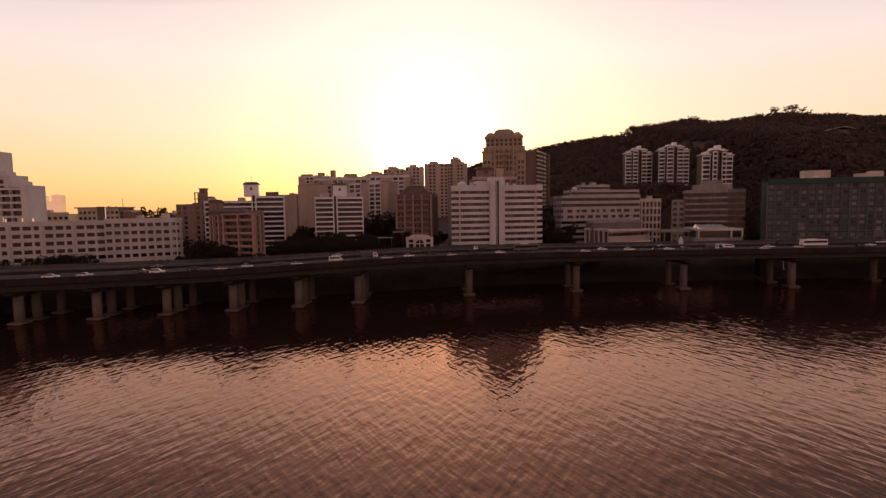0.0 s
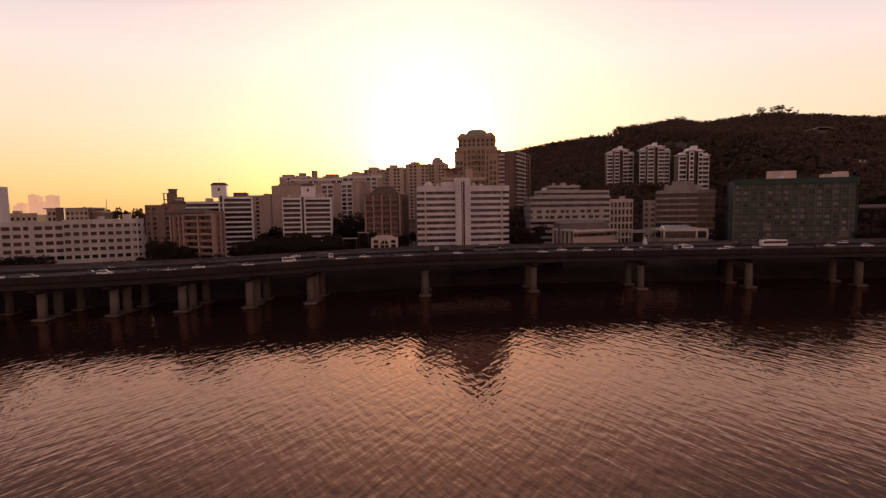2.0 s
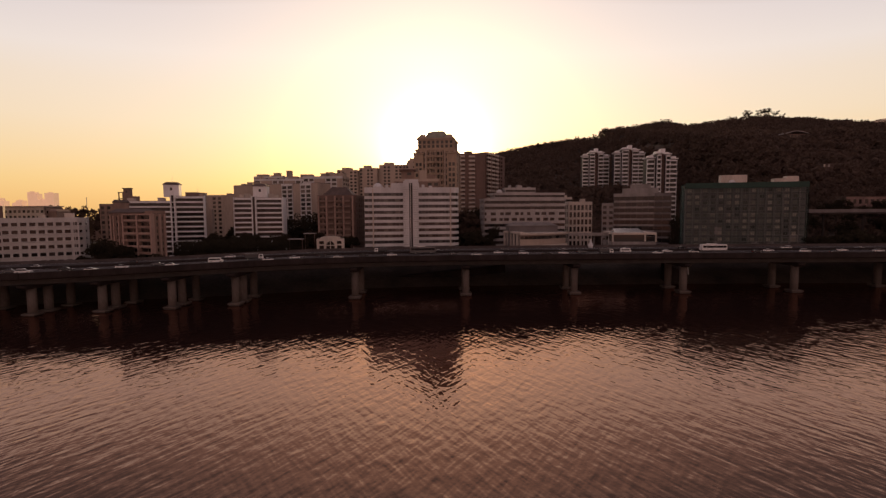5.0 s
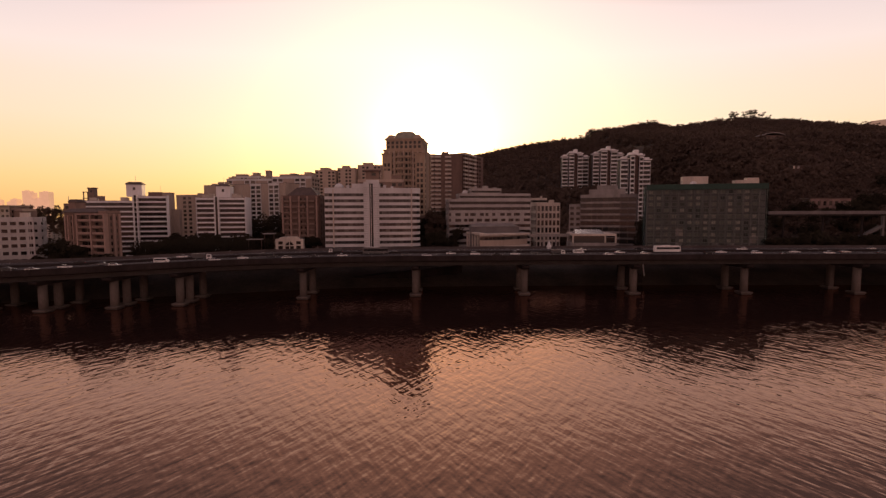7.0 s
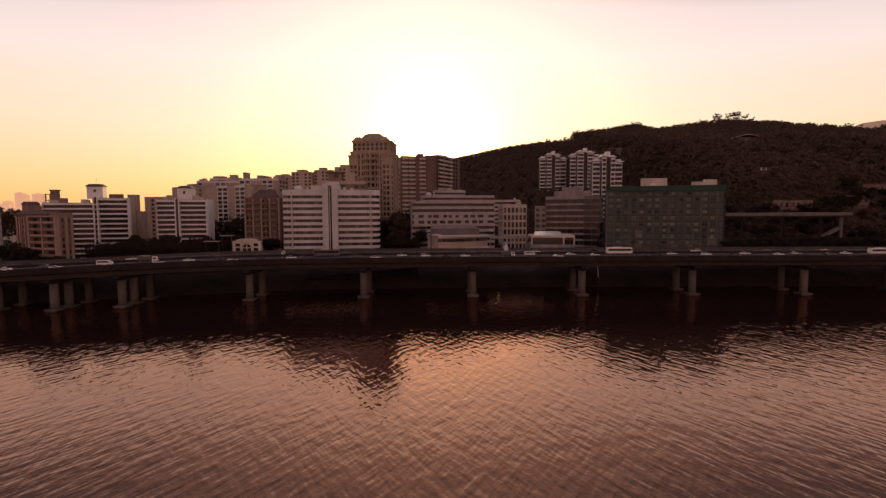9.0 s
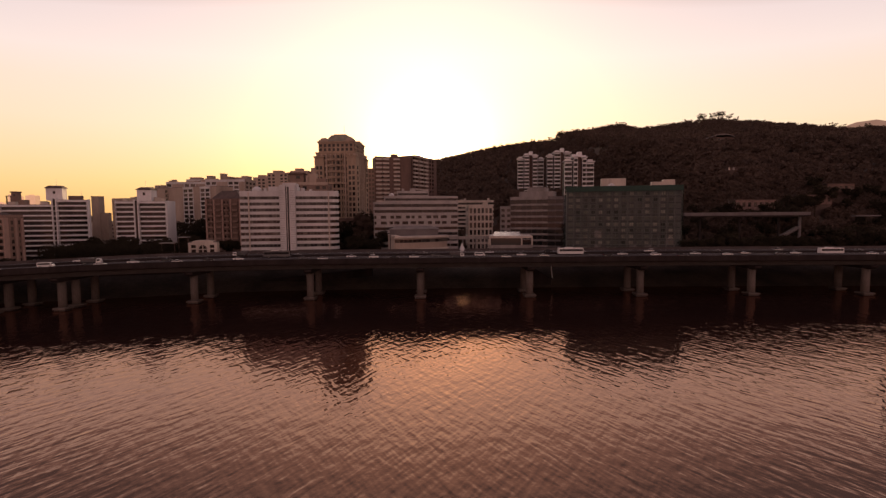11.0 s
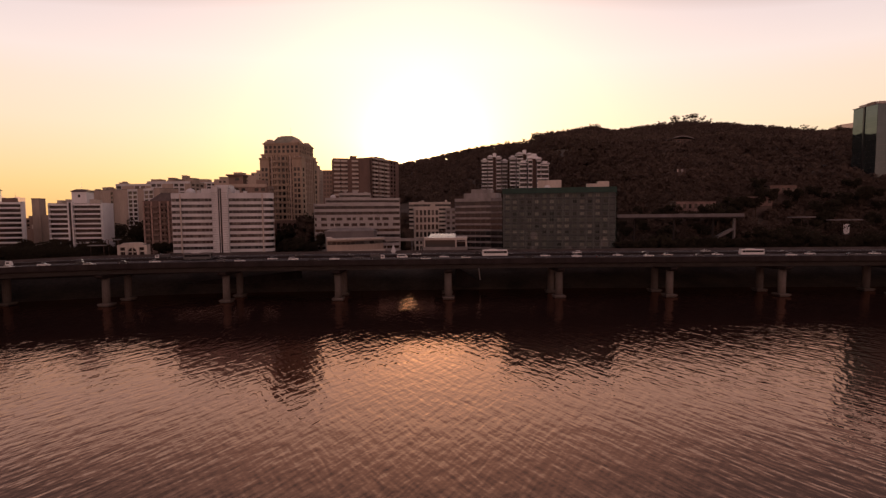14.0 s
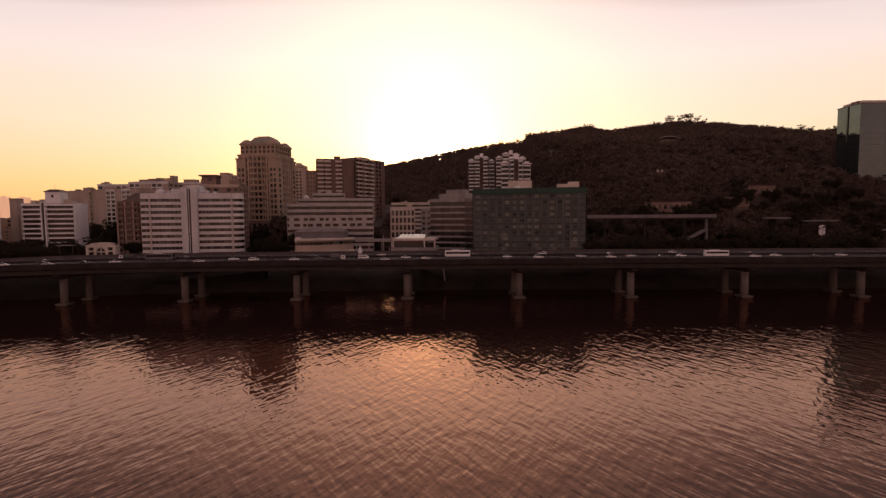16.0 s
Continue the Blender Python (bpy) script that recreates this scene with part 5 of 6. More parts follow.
# long slab: a blank wing, then two pale stacks of paired windows
m, w = site((-89, 300), (-31, 275.5), GROUND)
slab = thing("apartment_building", "long beige apartment slab with a blank wing and pale window stacks", "apartment block", m, G)
block(slab, "body", SLABWALL, 0, 0, 0, w, 13, 38)
block(slab, "roof", ROOF, 0.1, 0.1, 38, w - 0.1, 12.9, 38.3)
for u0, u1, n in ((22.5, 25.0, 1), (37.5, 45.5, 2), (51.0, 58.6, 2)):
    facade(slab, face_m("front", 0, 0, w, 13, 0) @ Matrix.Translation((u0, 0, 0)), u1 - u0, 37.6, 15, n, WHITE if n > 1 else SLABWALL, GLASS, band=0.3, pier=0.2, top=0.8)
roof_clutter(slab, 0, 0, 30, 13, 38.3, 17, 4, SLABWALL)
slab_block((-84, 321), (-46, 322), 52.7, 14, "tall beige apartment slab with stepped roofline", SLABWALL, 16, 10, ladder=WHITE, pier=0.22, band=0.34, seed=51, group=G, singly=True, clutter=5, head=((0.0, 0.06, 1.4), (0.55, 0.7, 2.0)))
slab_block((-42.6, 288), (-19, 286.5), 51.6, 14, "tall beige apartment slab with a pale window stack", SLABWALL, 17, 7, ladder=WHITE, pier=0.22, band=0.34, seed=54, group=G, singly=True, clutter=4, head=((0.4, 0.53, 2.2), (0.86, 0.98, 2.4)))
slab_block((-126, 428), (-100, 428), 62.4, 14, "tall beige apartment slab with stepped roofline", SLABWALL, 19, 8, ladder=WHITE, pier=0.22, band=0.34, seed=52, group=G, singly=False, head=((0.05, 0.4, 2.2), (0.62, 0.8, 3.5)))
slab_block((-99.5, 431), (-58, 430), 61.6, 14, "tall beige apartment slab with a roof chimney", SLABWALL, 19, 9, ladder=WHITE, pier=0.22, band=0.34, seed=53, group=G, singly=False, head=((0.0, 0.08, 6.5), (0.3, 0.55, 3), (0.75, 0.95, 2)))
for k, (x0, x1, y, top) in enumerate(((-64, -50, 418, 63), (-49, -32, 410, 66), (-31, -16, 414, 68), (-15, 5, 420, 71), (4, 22, 430, 72), (8, 17, 440, 77))):
    slab_block((x0, y), (x1, y), top, 14, "apartment slab stepping up the slope", BEIGE, int((top - GROUND) / 2.8), max(4, int((x1 - x0) / 3.0)), seed=60 + k, group="slabs on the slope", singly=False, head=((0.2, 0.6, 2.4),))
roofed = slab_block((15.5, 246), (38, 248), 46.4, 13, "brown apartment block with a flat-roofed roof house", BROWN, 13, 7, seed=71, singly=True, clutter=0)
block(roofed, "parapet_wall", BEIGE, -0.3, -0.6, 36.6, 22.8, -0.3, 38.0)
block(roofed, "roof_house", BROWN, 3.4, 3, 37.1, 10.2, 10, 42.3)
block(roofed, "roof_house_window", GLASSW, 6.5, 2.9, 40.0, 8.5, 3, 41.4)
block(roofed, "overhanging_roof", DARKBROWN, 2.4, 1.8, 42.3, 11.0, 11, 43.0)
block(roofed, "roof_house", BEIGE, 12.8, 4, 37.1, 16.5, 9, 42.6)
block(roofed, "roof_house", BROWN, 16.5, 4, 37.1, 21, 10, 40.2)
white_office()
stone_tower()
one = slab_block((45.9, 372.6), (72.6, 380), 74.6, 13, "brown apartment slab with pale balcony stacks and a blank end", DARKBROWN, 20, 7, seed=81, group="brown slabs under the hill", singly=True, clutter=0, head=((0.5, 0.66, 2.6),))
block(one, "end_wall", DARKBROWN, 20.0, -0.9, 0, 27.6, -0.42, 65.4)
two = slab_block((73.4, 383), (92.2, 418), 76.8, 14, "brown apartment slab with a pale balcony stack", DARKBROWN, 21, 9, seed=82, group="brown slabs under the hill", singly=True, clutter=0, head=((0.3, 0.6, 1.6),))
for blk, xs, n, fh in ((one, (0.6, 6.0, 14.2), 20, 3.2), (two, (1.0, 9.0, 17.0), 21, 3.2)):
    for x in xs:
        for i in range(n):
            block(blk, "balcony", CREAM, x, -1.6, 2.2 + i * fh, x + (4.8 if blk is one else 6.5), -0.5, 3.5 + i * fh)
slab_block((38.5, 372), (45.6, 372), 65.5, 12, "narrow brown apartment slab with pale bands", BROWN, 17, 3, seed=83, clutter=0)
terraced_office()
m, w = site((104, 358), (134.6, 358), GROUND)
far_office = thing("office_building", "low banded pale office behind the terraced one", "office", m)
block(far_office, "body", SHADOWWALL, 0, 0, 0, w, 14, 31)
facade(far_office, face_m("front", 0, 0, w, 14, 0), w, 31, 10, 9, CREAM, GLASSW, band=0.5, pier=0, proud=0.5, top=1.2)
block(far_office, "roof", ROOF, 0.1, 0.1, 31, w - 0.1, 13.9, 31.2)
roof_clutter(far_office, 0, 0, w, 14, 31.2, 14, 3, CREAM)
striped_office()
netted_building()
riverside_pavilions()
hill_towers()
glass_tower()
footbridge()
small_riverside()
far_town()


# ---- trees ----
def leaf_cloud(rng, centres, radii, per, size):
    """Many small leaf sheets scattered through clumps; returns verts and faces."""
    c = np.repeat(np.asarray(centres, float), per, axis=0)
    r = np.repeat(np.asarray(radii, float), per, axis=0)
    n = len(c)
    d = rng.normal(size=(n, 3))
    d /= np.linalg.norm(d, axis=1)[:, None]
    p = c + d * r * (rng.uniform(0.35, 1.0, (n, 1)) ** 0.6)
    a = rng.normal(size=(n, 3))
    a /= np.linalg.norm(a, axis=1)[:, None]
    b = np.cross(a, rng.normal(size=(n, 3)))
    b /= np.linalg.norm(b, axis=1)[:, None]
    s = size * rng.uniform(0.6, 1.3, (n, 1))
    v = np.stack((p - a * s, p + b * s * 0.6, p + a * s, p - b * s * 0.6), axis=1).reshape(-1, 3)
    f = np.arange(n * 4).reshape(-1, 4)
    return v, f


def leaf_mesh(name, v, f, material):
    me = bpy.data.meshes.new(name)
    me.from_pydata(v.tolist(), [], f.tolist())
    me.materials.append(material)
    return me


def make_tree(seed, height, spread, label, open_crown=False):
    rnd, rng = random.Random(seed), np.random.default_rng(seed)
    t = thing("tree", label, "tree", pose(0, 0, 0), "trees")
    bm = bmesh.new()

    def limb(p, q, r0, r1):
        d = q - p
        mm = Matrix.Translation((p + q) / 2) @ d.to_track_quat("Z", "Y").to_matrix().to_4x4()
        bmesh.ops.create_cone(bm, segments=6, radius1=r0, radius2=r1, depth=d.length, cap_ends=False, matrix=mm)

    top = Vector((rnd.uniform(-0.4, 0.4), rnd.uniform(-0.4, 0.4), height * 0.55))
    limb(Vector((0, 0, -1.5)), top, height * 0.028, height * 0.017)
    centres, radii = [], []
    low = 0.68 if open_crown else 0.5
    for k in range(9):
        a, u = rnd.uniform(0, 6.28), rnd.uniform(0.35, 1.0)
        tip = Vector((math.cos(a) * spread * u, math.sin(a) * spread * u, height * rnd.uniform(low, 0.95)))
        limb(top * rnd.uniform(0.6, 1.0), tip, height * 0.013, height * 0.004)
        centres.append(tip)
        s = spread * rnd.uniform(0.32, 0.5) * (0.75 if open_crown else 1.0)
        radii.append((s, s, s * 0.7))
    centres.append((0, 0, height * 0.8))
    radii.append((spread * 0.55, spread * 0.55, height * 0.17))
    part("trunk", bm, BARK, t)
    v, f = leaf_cloud(rng, centres, radii, 110 if not open_crown else 60, 0.42)
    part("crown", leaf_mesh("crown", v, f, LEAF), None, t)
    return t


rnd = random.Random(77)
TREES = [make_tree(1, 9, 3.2, "dark broad-leaved tree on the river bank"), make_tree(2, 7.5, 3.0, "low dark tree on the river bank"), make_tree(3, 11, 3.6, "tall dark tree on the river bank"),
         make_tree(4, 16, 4.8, "open-crowned pine on the hill ridge", True)]
home = ((-20, 232), (-52, 226), (-36, 224), (468, 668))
for t, (x, y) in zip(TREES, home):
    t.matrix_basis = pose(x, y, land(x, y))
spots = []
for k in range(34):
    spots.append((-72 + k * 2.05 + rnd.uniform(-1, 1), 226 + rnd.uniform(-5, 8)))
for k in range(14):
    spots.append((-165 + k * 2.6 + rnd.uniform(-1, 1), 0))
for k in range(10):
    spots.append((-108 + k * 3.4, 195 + k * 1.0 + rnd.uniform(0, 3)))
for k in range(10):
    spots.append((50 + k * 1.6, 240 + rnd.uniform(-6, 8)))
for k in range(30):
    spots.append((-100 + k * 4.2 + rnd.uniform(-1.5, 1.5), 278 + rnd.uniform(0, 14)))
for k in range(44):
    spots.append((207 + k * 3.0 + rnd.uniform(-1.4, 1.4), 219 + rnd.uniform(-1.5, 1.5)))
for k in range(60):
    spots.append((208 + k * 2.9 + rnd.uniform(-1.4, 1.4), 238 + rnd.uniform(-6, 40)))
for k in range(12):
    spots.append((-78 + k * 2.2 + rnd.uniform(-0.7, 0.7), 214 + rnd.uniform(-2, 3)))
for k in range(9):
    spots.append((-97 + k * 3.1 + rnd.uniform(-0.8, 0.8), 189.5 - k * 0.45 + rnd.uniform(-1.0, 0.6)))
for x, y in spots:
    if y == 0:
        y = 186 + (x + 130) * 0.553 - 5 + rnd.uniform(-1.5, 0.5)
    s = rnd.uniform(0.8, 1.25) * (0.5 if x < -104 else 0.82 if x < -72 and y < 193 else 0.5 if x < -74 and y < 214 else 1.0 if x < 200 else 1.15)
    copy_thing(TREES[rnd.randrange(3)], pose(x, y, land(x, y), 0, 0, rnd.uniform(0, 360)) @ Matrix.Scale(s, 4))
# pines that stand clear on the ridge
for x, dy, s in ((455, 0, 1.0), (462, 6, 1.1), (477, -3, 1.25), (486, 4, 1.2), (494, 2, 1.0), (505, 5, 0.9), (350, 0, 0.9), (343, 4, 0.8), (590, 0, 0.9), (640, 2, 1.0), (690, 3, 0.9), (262, 0, 0.9), (250, 2, 0.9), (225, 0, 0.8), (205, 3, 0.7), (190, 0, 0.7), (163, 2, 0.55), (171, -2, 0.6), (178, 3, 0.5), (198, 0, 0.55), (213, 2, 0.6), (219, -1, 0.5), (232, 3, 0.6), (238, 0, 0.5), (245, -2, 0.6), (300, 0, 0.6), (320, 2, 0.55), (395, 1, 0.7), (650, 0, 0.9), (670, 2, 0.7)):
    copy_thing(TREES[3], pose(x, 672 + dy, land(x, 672 + dy) - 0.5, 0, 0, rnd.uniform(0, 360)) @ Matrix.Scale(s, 4))


def build_forest():
    rng = np.random.default_rng(11)
    centres, radii = [], []
    while len(centres) < 11000:
        x, y = rng.uniform(-20, 860), rng.uniform(290, 700)
        if x < 110 and y < 455:
            continue
        if any(abs(x - tx) < 14 and -4 < y - ty < 15 for tx, ty in ((177, 437), (201, 421), (192.5, 339))):
            continue
        if 102 < x < 138 and 330 < y < 375:
            continue
        if (312 < x < 340 and 386 < y < 410) or (390 < x < 440 and 292 < y < 318) or (270 < x < 280 and 294 < y < 304):
            continue
        z = land(x, y)
        s = rng.uniform(2.2, 4.4)
        centres.append((x, y, z + s * 1.1))
        radii.append((s, s, s * rng.uniform(0.8, 1.25)))
    for k in range(900):
        x, y, s = rng.uniform(58, 140), rng.uniform(284, 412), rng.uniform(1.8, 3.2)
        if 101 < x < 138 and y > 352 or x < 96 and 366 < y:
            continue
        centres.append((x, y, land(x, y) + s * 0.6))
        radii.append((s, s, s))
    for k in range(2600):
        x, y, s = rng.uniform(205, 345), rng.uniform(290, 440), rng.uniform(2.2, 3.8)
        if (x < 216 and y > 332) or (310 < x < 342 and 384 < y < 410) or (270 < x < 280 and 292 < y < 304):
            continue
        centres.append((x, y, land(x, y) + s * 0.9))
        radii.append((s, s, s))
    for k in range(150):
        x, s = rng.uniform(50, 61), rng.uniform(1.4, 2.6)
        top = 31 - 0.4 * (x - 51)
        centres.append((x, rng.uniform(258, 274), GROUND + (top - GROUND) * rng.uniform(0.02, 0.95)))
        radii.append((s, s, s))
    v, f = leaf_cloud(rng, centres, radii, 40, 1.35)
    tagged(new("forest", leaf_mesh("forest", v, f, FOREST)), "dense dark woods covering the hillside", "forest", kind="stuff")
    centres, radii = [], []
    houses = ((249, 253, 21, 6), (287, 257, 16, 6), (309, 268, 15, 7), (394, 296, 44, 19))
    for k in range(2600):
        x, y, s = rng.uniform(208, 470), rng.uniform(231, 300), rng.uniform(1.6, 3.4)
        if x < 226 and y < 246:
            continue
        if any(hx - 2 < x < hx + hw + 2 and hy - 4 < y < hy + hd + 1 for hx, hy, hw, hd in houses):
            if rng.uniform() < 0.75:
                continue
            s *= 0.5
        centres.append((x, y, land(x, y) + s * 0.9 + rng.uniform(0, 2.0)))
        radii.append((s, s, s))
    v, f = leaf_cloud(rng, centres, radii, 46, 0.75)
    tagged(new("forest", leaf_mesh("forest", v, f, FOREST)), "dark trees on the lower slope of the hill", "forest", kind="stuff")
    centres, radii = [], []
    for k in range(900):
        x = rng.uniform(40, 820)
        if 448 < x < 512 and rng.uniform() < 0.8:
            continue
        y = 680 + rng.uniform(-14, 14)
        s = rng.uniform(1.6, 3.6)
        centres.append((x, y, land(x, y) + rng.uniform(2, 8)))
        radii.append((s, s, s))
    v, f = leaf_cloud(rng, centres, radii, 60, 0.6)
    tagged(new("ridge_trees", leaf_mesh("ridge_trees", v, f, FOREST)), "ragged treetops along the hill ridge", "forest", kind="stuff")
    centres, radii = [], []
    for k in range(240):
        x, s = rng.uniform(-228, -184), rng.uniform(1.0, 2.2)
        top = 25.5 + 1.6 * math.sin(x * 0.55) + 0.8 * math.sin(x * 1.7) - 0.04 * (x + 220)
        centres.append((x, 332 + rng.uniform(-4, 4), GROUND + top * rng.uniform(0.1, 0.93) ** 0.5))
        radii.append((s, s, s))
    v, f = leaf_cloud(rng, centres, radii, 60, 0.6)
    # the lighter forest colour stands for haze on these distant crowns
    tagged(new("far_trees", leaf_mesh("far_trees", v, f, FOREST)), "hazy treetops above the office roofs", "forest", kind="stuff")
    centres, radii = [], []
    for k in range(700):
        x = rng.uniform(-180, 330)
        o = rng.uniform(44, 56)
        y = line_y(x) + o
        s = rng.uniform(0.6, 1.6)
        centres.append((x, y, land(x, y) + s * 0.6))
        radii.append((s * 1.3, s, s))
    for k in range(760):
        x = rng.uniform(-73, -12)
        y = line_y(x) + rng.uniform(56, 66)
        s = rng.uniform(1.2, 2.6)
        centres.append((x, y, land(x, y) + rng.uniform(0.5, 8.6)))
        radii.append((s * 1.3, s, s))
    for k in range(300):
        x = rng.uniform(-178, -132)
        y = 186 + (x + 130) * 0.553 - rng.uniform(2, 5)
        s = rng.uniform(1.0, 1.9)
        centres.append((x, y, land(x, y) + rng.uniform(0.3, 6.5)))
        radii.append((s * 1.3, s, s))
    # low scrub row behind the deck, added to block reflections under it
    for k in range(620):
        x = rng.uniform(-112, 72)
        y, s = line_y(x) + rng.uniform(43, 50), rng.uniform(1.0, 1.7)
        centres.append((x, y, rng.uniform(8.5, 12.2) + dip(x)))
        radii.append((s * 1.3, s, s))
    for k in range(110):
        x, y, s = rng.uniform(286, 344), rng.uniform(226, 231.5), rng.uniform(1.4, 2.4)
        centres.append((x, y, rng.uniform(11, 26)))
        radii.append((s * 1.2, s, s))
    v, f = leaf_cloud(rng, centres, radii, 34, 0.38)
    for x0, x1, y0, y1, top, count in ((-60, -24, 258, 268, 30, 420), (50, 61, 262, 276, 33, 200), (26, 60, 268, 275, 27, 260), (-128, -104, 222, 232, 22, 60), (100, 105, 262, 272, 24, 90), (160, 166, 238, 262, 30, 60)):
        gc, gr = [], []
        for k in range(count):
            x, y, s = rng.uniform(x0, x1), rng.uniform(y0, y1), rng.uniform(1.6, 3.0)
            gc.append((x, y, rng.uniform(GROUND + 1, top - rng.uniform(0, 6))))
            gr.append((s, s, s))
        gv, gf = leaf_cloud(rng, gc, gr, 44, 0.55)
        tagged(new("grove", leaf_mesh("grove", gv, gf, LEAF)), "dense dark trees between the buildings", "trees", kind="stuff")
    tagged(new("hedge", leaf_mesh("hedge", v, f, LEAF)), "dark scrub along the top of the bank", "shrubs", kind="stuff")


build_forest()


# ---- traffic ----
def profile_body(prof, w, tuck=0.0):
    """A side profile (x, z) drawn across the width, its upper points drawn in by tuck."""
    bm = bmesh.new()
    zs = [z for _, z in prof]
    lo, hi = min(zs), max(zs)
    sides = []
    for s in (-1, 1):
        sides.append([bm.verts.new((x, s * (w / 2 - tuck * (z - lo) / (hi - lo)), z)) for x, z in prof])
    a, b = sides
    bm.faces.new(a)
    bm.faces.new(b[::-1])
    k = len(prof)
    for j in range(k):
        bm.faces.new((a[j], b[j], b[(j + 1) % k], a[(j + 1) % k]))
    bmesh.ops.bevel(bm, geom=bm.edges[:], offset=0.05, segments=1, affect="EDGES")
    return bm


def wheels(t, xs, y, r=0.33):
    bm = bmesh.new()
    bmesh.ops.create_cone(bm, segments=14, radius1=r, radius2=r, depth=0.22, cap_ends=True, matrix=Matrix.Rotation(radians(90), 4, "X"))
    tyre = mesh_of(bm, "tyre", RUBBER)
    bm = bmesh.new()
    bmesh.ops.create_cone(bm, segments=10, radius1=r * 0.6, radius2=r * 0.6, depth=0.24, cap_ends=True, matrix=Matrix.Rotation(radians(90), 4, "X"))
    rim = mesh_of(bm, "rim", STEEL)
    for x in xs:
        for s in (-1, 1):
            wob = part("wheel", tyre, None, t)
            wob.location = (x, s * y, r)
            part("rim", rim, None, wob)


def lights(t, front, back, w, z):
    for nm, x, mt in (("headlight", front, CARWHITE), ("tail_light", back, TAILRED)):
        for s in (-1, 1):
            block(t, nm, mt, x - 0.06, s * w * 0.36 - 0.18, z - 0.08, x + 0.06, s * w * 0.36 + 0.18, z + 0.08)


def make_car(kind, paint, label):
    if kind == "sedan":
        t = thing("car", label, "car", None, "traffic on the expressway")
        part("body", profile_body(((-2.3, 0.3), (2.25, 0.3), (2.35, 0.62), (2.2, 0.78), (1.1, 0.92), (-1.6, 0.98), (-2.3, 0.92)), 1.82, 0.06), paint, t)
        part("cabin_glass", profile_body(((-1.75, 0.93), (1.05, 0.9), (0.3, 1.38), (-1.0, 1.40)), 1.66, 0.22), CARGLASS, t)
        part("roof", profile_body(((-1.05, 1.36), (0.35, 1.36), (0.2, 1.45), (-0.95, 1.46)), 1.3, 0.06), paint, t)
        wheels(t, (-1.4, 1.4), 0.82)
        lights(t, 2.3, -2.28, 1.8, 0.7)
    elif kind == "suv":
        t = thing("car", label, "car", None, "traffic on the expressway")
        part("body", profile_body(((-2.3, 0.35), (2.25, 0.35), (2.35, 0.75), (2.2, 0.98), (1.2, 1.08), (-2.25, 1.12), (-2.35, 0.7)), 1.9, 0.06), paint, t)
        part("cabin_glass", profile_body(((-2.2, 1.08), (1.15, 1.05), (0.45, 1.62), (-1.95, 1.64)), 1.74, 0.2), CARGLASS, t)
        part("roof", profile_body(((-2.0, 1.6), (0.5, 1.6), (0.35, 1.72), (-1.85, 1.73)), 1.42, 0.06), paint, t)
        wheels(t, (-1.4, 1.4), 0.86, 0.36)
        lights(t, 2.3, -2.3, 1.9, 0.85)
    elif kind == "van":
        t = thing("van", label, "van", None, "traffic on the expressway")
        part("body", profile_body(((-2.6, 0.35), (2.45, 0.35), (2.6, 0.8), (2.35, 1.15), (1.6, 1.95), (-2.5, 2.0), (-2.62, 1.2)), 1.92, 0.12), paint, t)
        for s in (-1, 1):
            block(t, "side_window", CARGLASS, -2.3, s * 0.93 - 0.03, 1.18, 1.5, s * 0.93 + 0.03, 1.72)
        block(t, "windscreen", CARGLASS, 1.75, -0.75, 1.2, 2.15, 0.75, 1.75)
        wheels(t, (-1.6, 1.6), 0.86, 0.36)
        lights(t, 2.55, -2.6, 1.9, 0.85)
    elif kind == "bus":
        t = thing("bus", label, "bus", None, "traffic on the expressway")
        part("body", profile_body(((-5.6, 0.4), (5.5, 0.4), (5.65, 1.2), (5.45, 3.05), (-5.5, 3.1), (-5.65, 1.2)), 2.5, 0.1), paint, t)
        for s in (-1, 1):
            for k in range(7):
                block(t, "side_window", CARGLASS, -5.1 + k * 1.48, s * 1.2 - 0.05, 1.55, -3.75 + k * 1.48, s * 1.2 + 0.05, 2.5)
        block(t, "windscreen", CARGLASS, 5.45, -1.0, 1.3, 5.62, 1.0, 2.7)
        block(t, "roof_unit", CARWHITE, -2.5, -0.9, 3.1, 1.0, 0.9, 3.35)
        wheels(t, (-3.2, 3.4), 1.12, 0.48)
        lights(t, 5.6, -5.6, 2.4, 0.8)
    else:
        t = thing("truck", label, "truck", None, "traffic on the expressway")
        part("cab", profile_body(((1.6, 0.5), (3.4, 0.5), (3.5, 1.1), (3.2, 2.2), (1.7, 2.25)), 2.0, 0.1), paint, t)
        block(t, "cab_window", CARGLASS, 2.0, -1.0, 1.35, 3.0, 1.0, 1.95)
        part("cargo_box", profile_body(((-3.4, 0.85), (1.45, 0.85), (1.45, 2.6), (-3.4, 2.6)), 2.1), CARGREY, t)
        block(t, "chassis", RUBBER, -3.3, -0.5, 0.5, 1.7, 0.5, 0.84)
        wheels(t, (-2.3, 2.4), 0.9, 0.42)
        lights(t, 3.45, -3.42, 1.9, 0.8)
    return t


def put_on_road(x, lane, way):
    y, dy = line_y(x), (line_y(x + 2) - line_y(x - 2)) / 4
    return pose(x, y + lane, ROAD_Z + 0.01 + dip(x), 0, 0, math.degrees(math.atan(dy)) + (0 if way > 0 else 180))


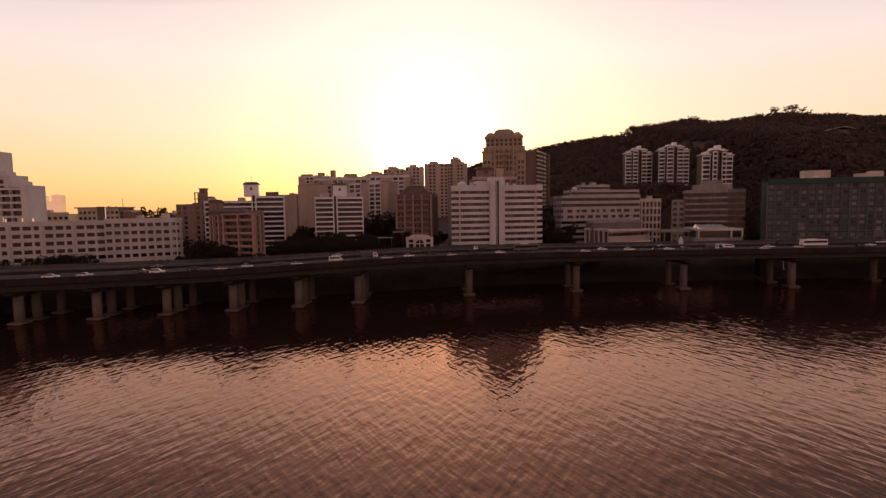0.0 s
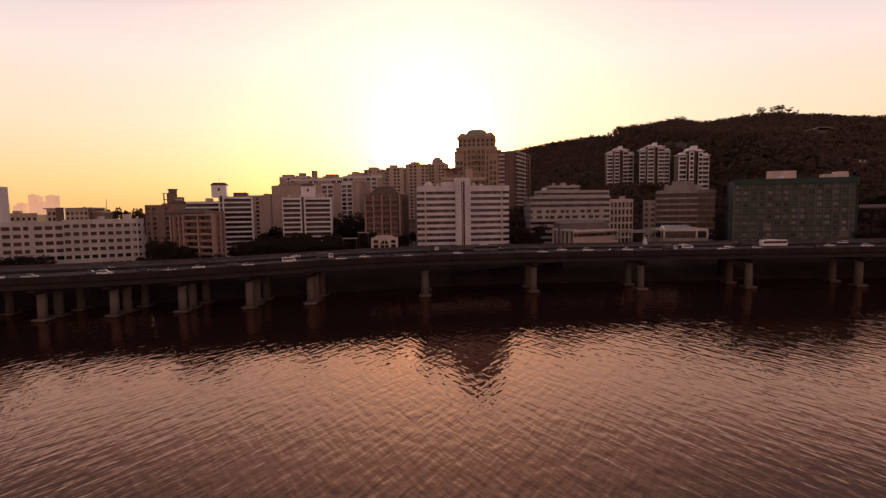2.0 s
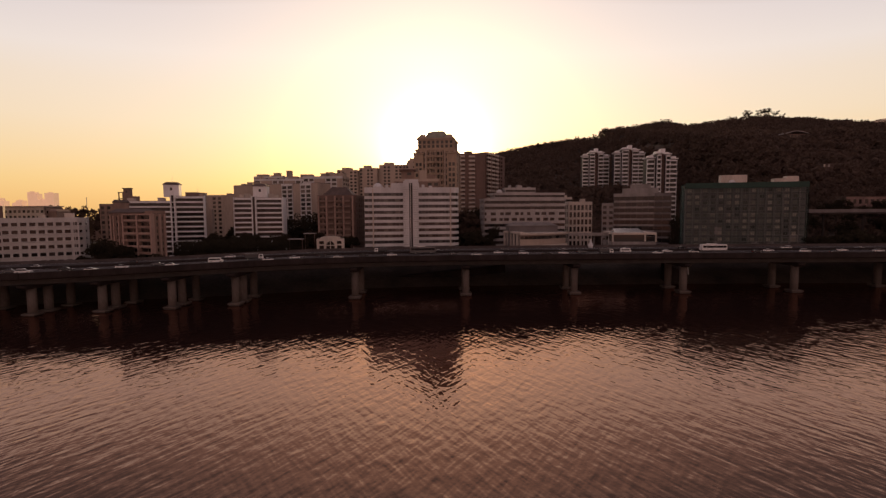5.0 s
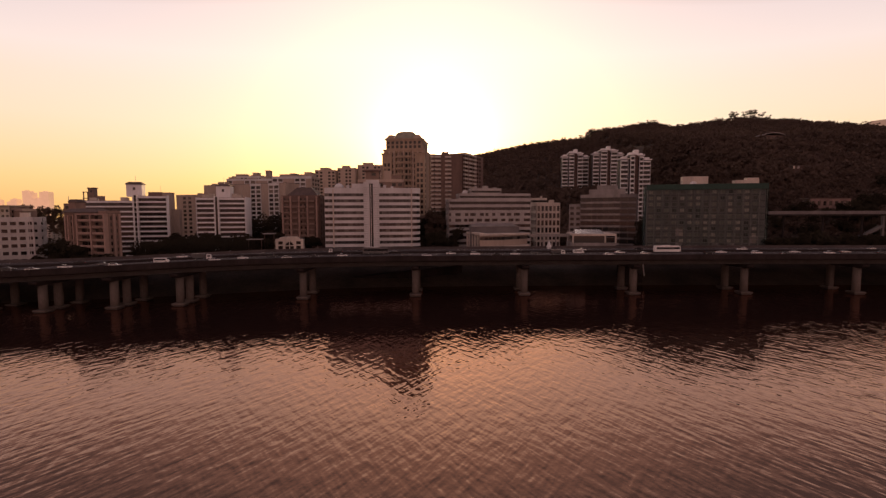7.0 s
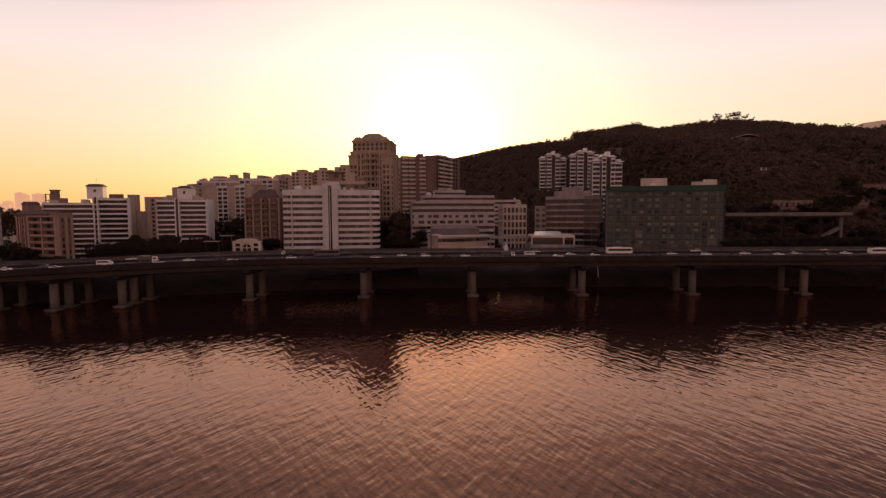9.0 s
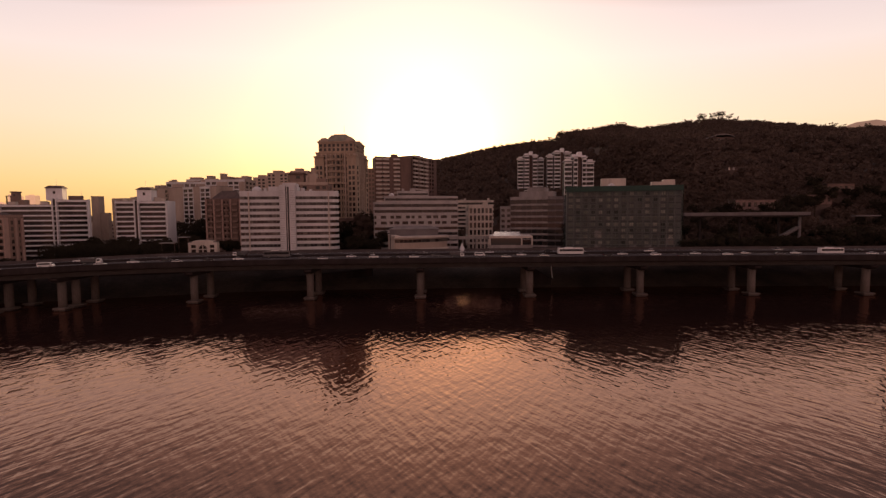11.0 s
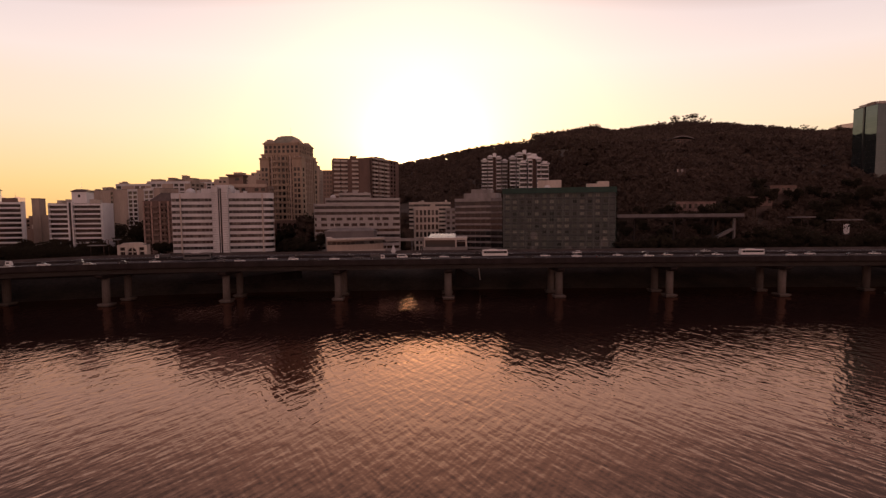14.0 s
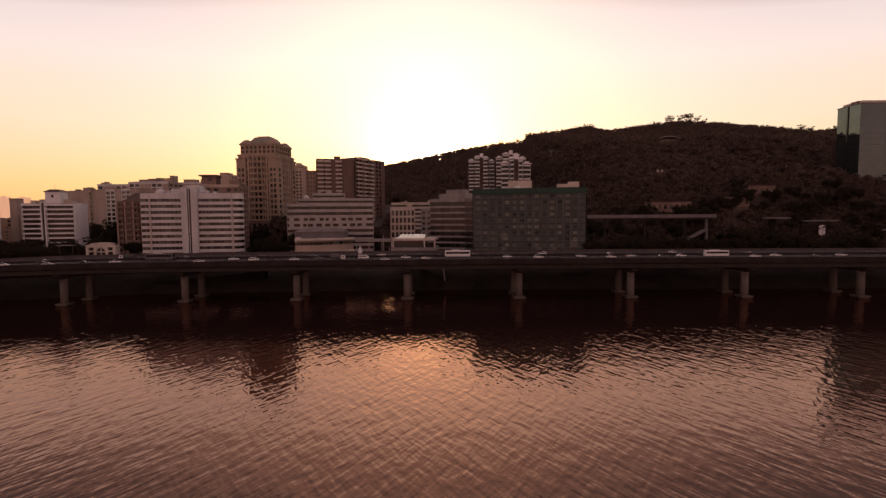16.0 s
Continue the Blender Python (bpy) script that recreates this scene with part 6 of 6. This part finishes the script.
fleet = {"w": make_car("sedan", CARWHITE, "white saloon car on the expressway"), "b": make_car("sedan", CARBLACK, "black saloon car on the expressway"),
         "g": make_car("sedan", CARGREY, "dark grey saloon car on the expressway"), "s": make_car("sedan", CARSILVER, "silver saloon car on the expressway"),
         "u": make_car("suv", CARWHITE, "white sport utility car on the expressway"), "v": make_car("van", CARWHITE, "white passenger van on the expressway"),
         "B": make_car("bus", CARWHITE, "white coach with dark windows on the expressway"), "G": make_car("bus", CARGREY, "dark grey city bus on the expressway"),
         "t": make_car("truck", CARWHITE, "small box lorry with a white cab")}
TRAFFIC = (("w", -112, 1, 1), ("s", -104, 1, 1), ("g", -92, 5, 1), ("u", -86, 1, 1), ("b", -78, 5, 1), ("s", -69, 1, 1), ("w", -63, 5, 1), ("g", -55, 9, 1), ("w", -47, 1, 1), ("v", -36, 5, 1),
           ("t", -26, 9, 1), ("w", -19, 1, 1), ("w", -12, 5, 1), ("b", -4, 9, 1), ("s", 3, 1, 1), ("b", 11, 5, 1), ("w", 21, 5, 1), ("G", 32, 13, 1), ("g", 44, 5, 1), ("w", 52, 1, 1),
           ("w", 61, 9, 1), ("u", 70, 5, 1), ("b", 78, 1, 1), ("w", 85, 5, 1), ("g", 93, 9, 1), ("t", 101, 5, 1), ("v", 110, 9, 1), ("w", 119, 1, 1), ("w", 126, 9, 1), ("s", 134, 5, 1),
           ("B", 146, 13, 1), ("b", 158, 5, 1), ("w", 165, 9, 1), ("u", 176, 5, 1), ("g", 184, 1, 1), ("w", 193, 9, 1), ("w", 203, 5, 1), ("s", 212, 9, 1), ("g", 222, 5, 1), ("w", 231, 9, 1),
           ("B", 244, 9, 1), ("w", 256, 5, 1), ("w", 266, 9, 1), ("w", -150, 1, 1), ("g", 278, 5, 1), ("w", 290, 9, 1),
           ("w", -95, 20, -1), ("b", -70, 24, -1), ("w", -40, 28, -1), ("s", -10, 20, -1), ("t", 15, 24, -1), ("w", 38, 20, -1), ("g", 66, 28, -1), ("w", 88, 20, -1), ("w", 115, 24, -1),
           ("b", 140, 28, -1), ("w", 152, 20, -1), ("u", 181, 24, -1), ("w", 207, 20, -1), ("s", 236, 28, -1), ("w", 262, 20, -1))
used = set()
for k, x, lane, way in TRAFFIC:
    m = put_on_road(x, lane + (1.6 if way > 0 else -0.2), way) @ Matrix.Scale(0.88, 4)
    if k in used:
        copy_thing(fleet[k], m)
    else:
        fleet[k].matrix_basis = m
        used.add(k)

# ---- small things along the road ----
m = pose(104.4, line_y(104.4) + 36.6, ROAD_Z)
tent = thing("tent", "small white pointed tent beside the road", "tent", m)
bm = bmesh.new()
bmesh.ops.create_cone(bm, segments=4, radius1=1.25, radius2=0.05, depth=3.0, cap_ends=True, matrix=Matrix.Translation((0, 0, 2.3)))
part("canopy", bm, WHITE, tent)
bm = bmesh.new()
box(bm, -0.75, -0.75, 0, 0.75, 0.75, 0.82)
part("base", bm, WHITE, tent)
for x, o, h in ((114, 42, 9.5), (116.5, 42, 4.0), (118, 41, 3.4)):
    s = thing("post", "thin pale steel post by the road", "post", pose(x, line_y(x) + o, GROUND - 0.5), "roadside posts")
    bm = bmesh.new()
    bmesh.ops.create_cone(bm, segments=8, radius1=0.16, radius2=0.1, depth=h + 4, cap_ends=True, matrix=Matrix.Translation((0, 0, (h + 4) / 2)))
    part("shaft", bm, STEEL, s)
# ramp that climbs the bank under the road
rp = thing("ramp", "narrow concrete ramp climbing the bank under the road", "ramp", pose(0, 0, 0))
bm = bmesh.new()
a = [bm.verts.new(v) for v in ((-6, 199.5, -1), (-6, 203, -1), (-6, 203, 1.4), (-6, 199.5, 1.4))]
c = [bm.verts.new(v) for v in ((66, 203, 5.0), (66, 206, 5.0), (66, 206, 8.2), (66, 203, 8.2))]
bm.faces.new(a[::-1])
bm.faces.new(c)
for k in range(4):
    bm.faces.new((a[k], a[(k + 1) % 4], c[(k + 1) % 4], c[k]))
part("ramp_wall", bm, DECKC, rp)
# stair down to the water under the road
st = thing("bank_stair", "concrete stair with a white rail on the bank", "stair", pose(131, 199, 0))
for i in range(12):
    block(st, "step", DECKC, i * 0.8, 0, -1, i * 0.8 + 0.79, 3, 9.5 - i * 0.5)
bm = bmesh.new()
vs = [bm.verts.new(v) for v in ((9.0, -0.15, 12.0), (9.35, -0.15, 12.0), (10.3, -0.15, 4.2), (9.9, -0.15, 4.2))]
bm.faces.new(vs)
r = bmesh.ops.extrude_face_region(bm, geom=bm.faces[:])
bmesh.ops.translate(bm, verts=[e for e in r["geom"] if isinstance(e, bmesh.types.BMVert)], vec=(0, 0.2, 0))
part("handrail", bm, WHITE, st)
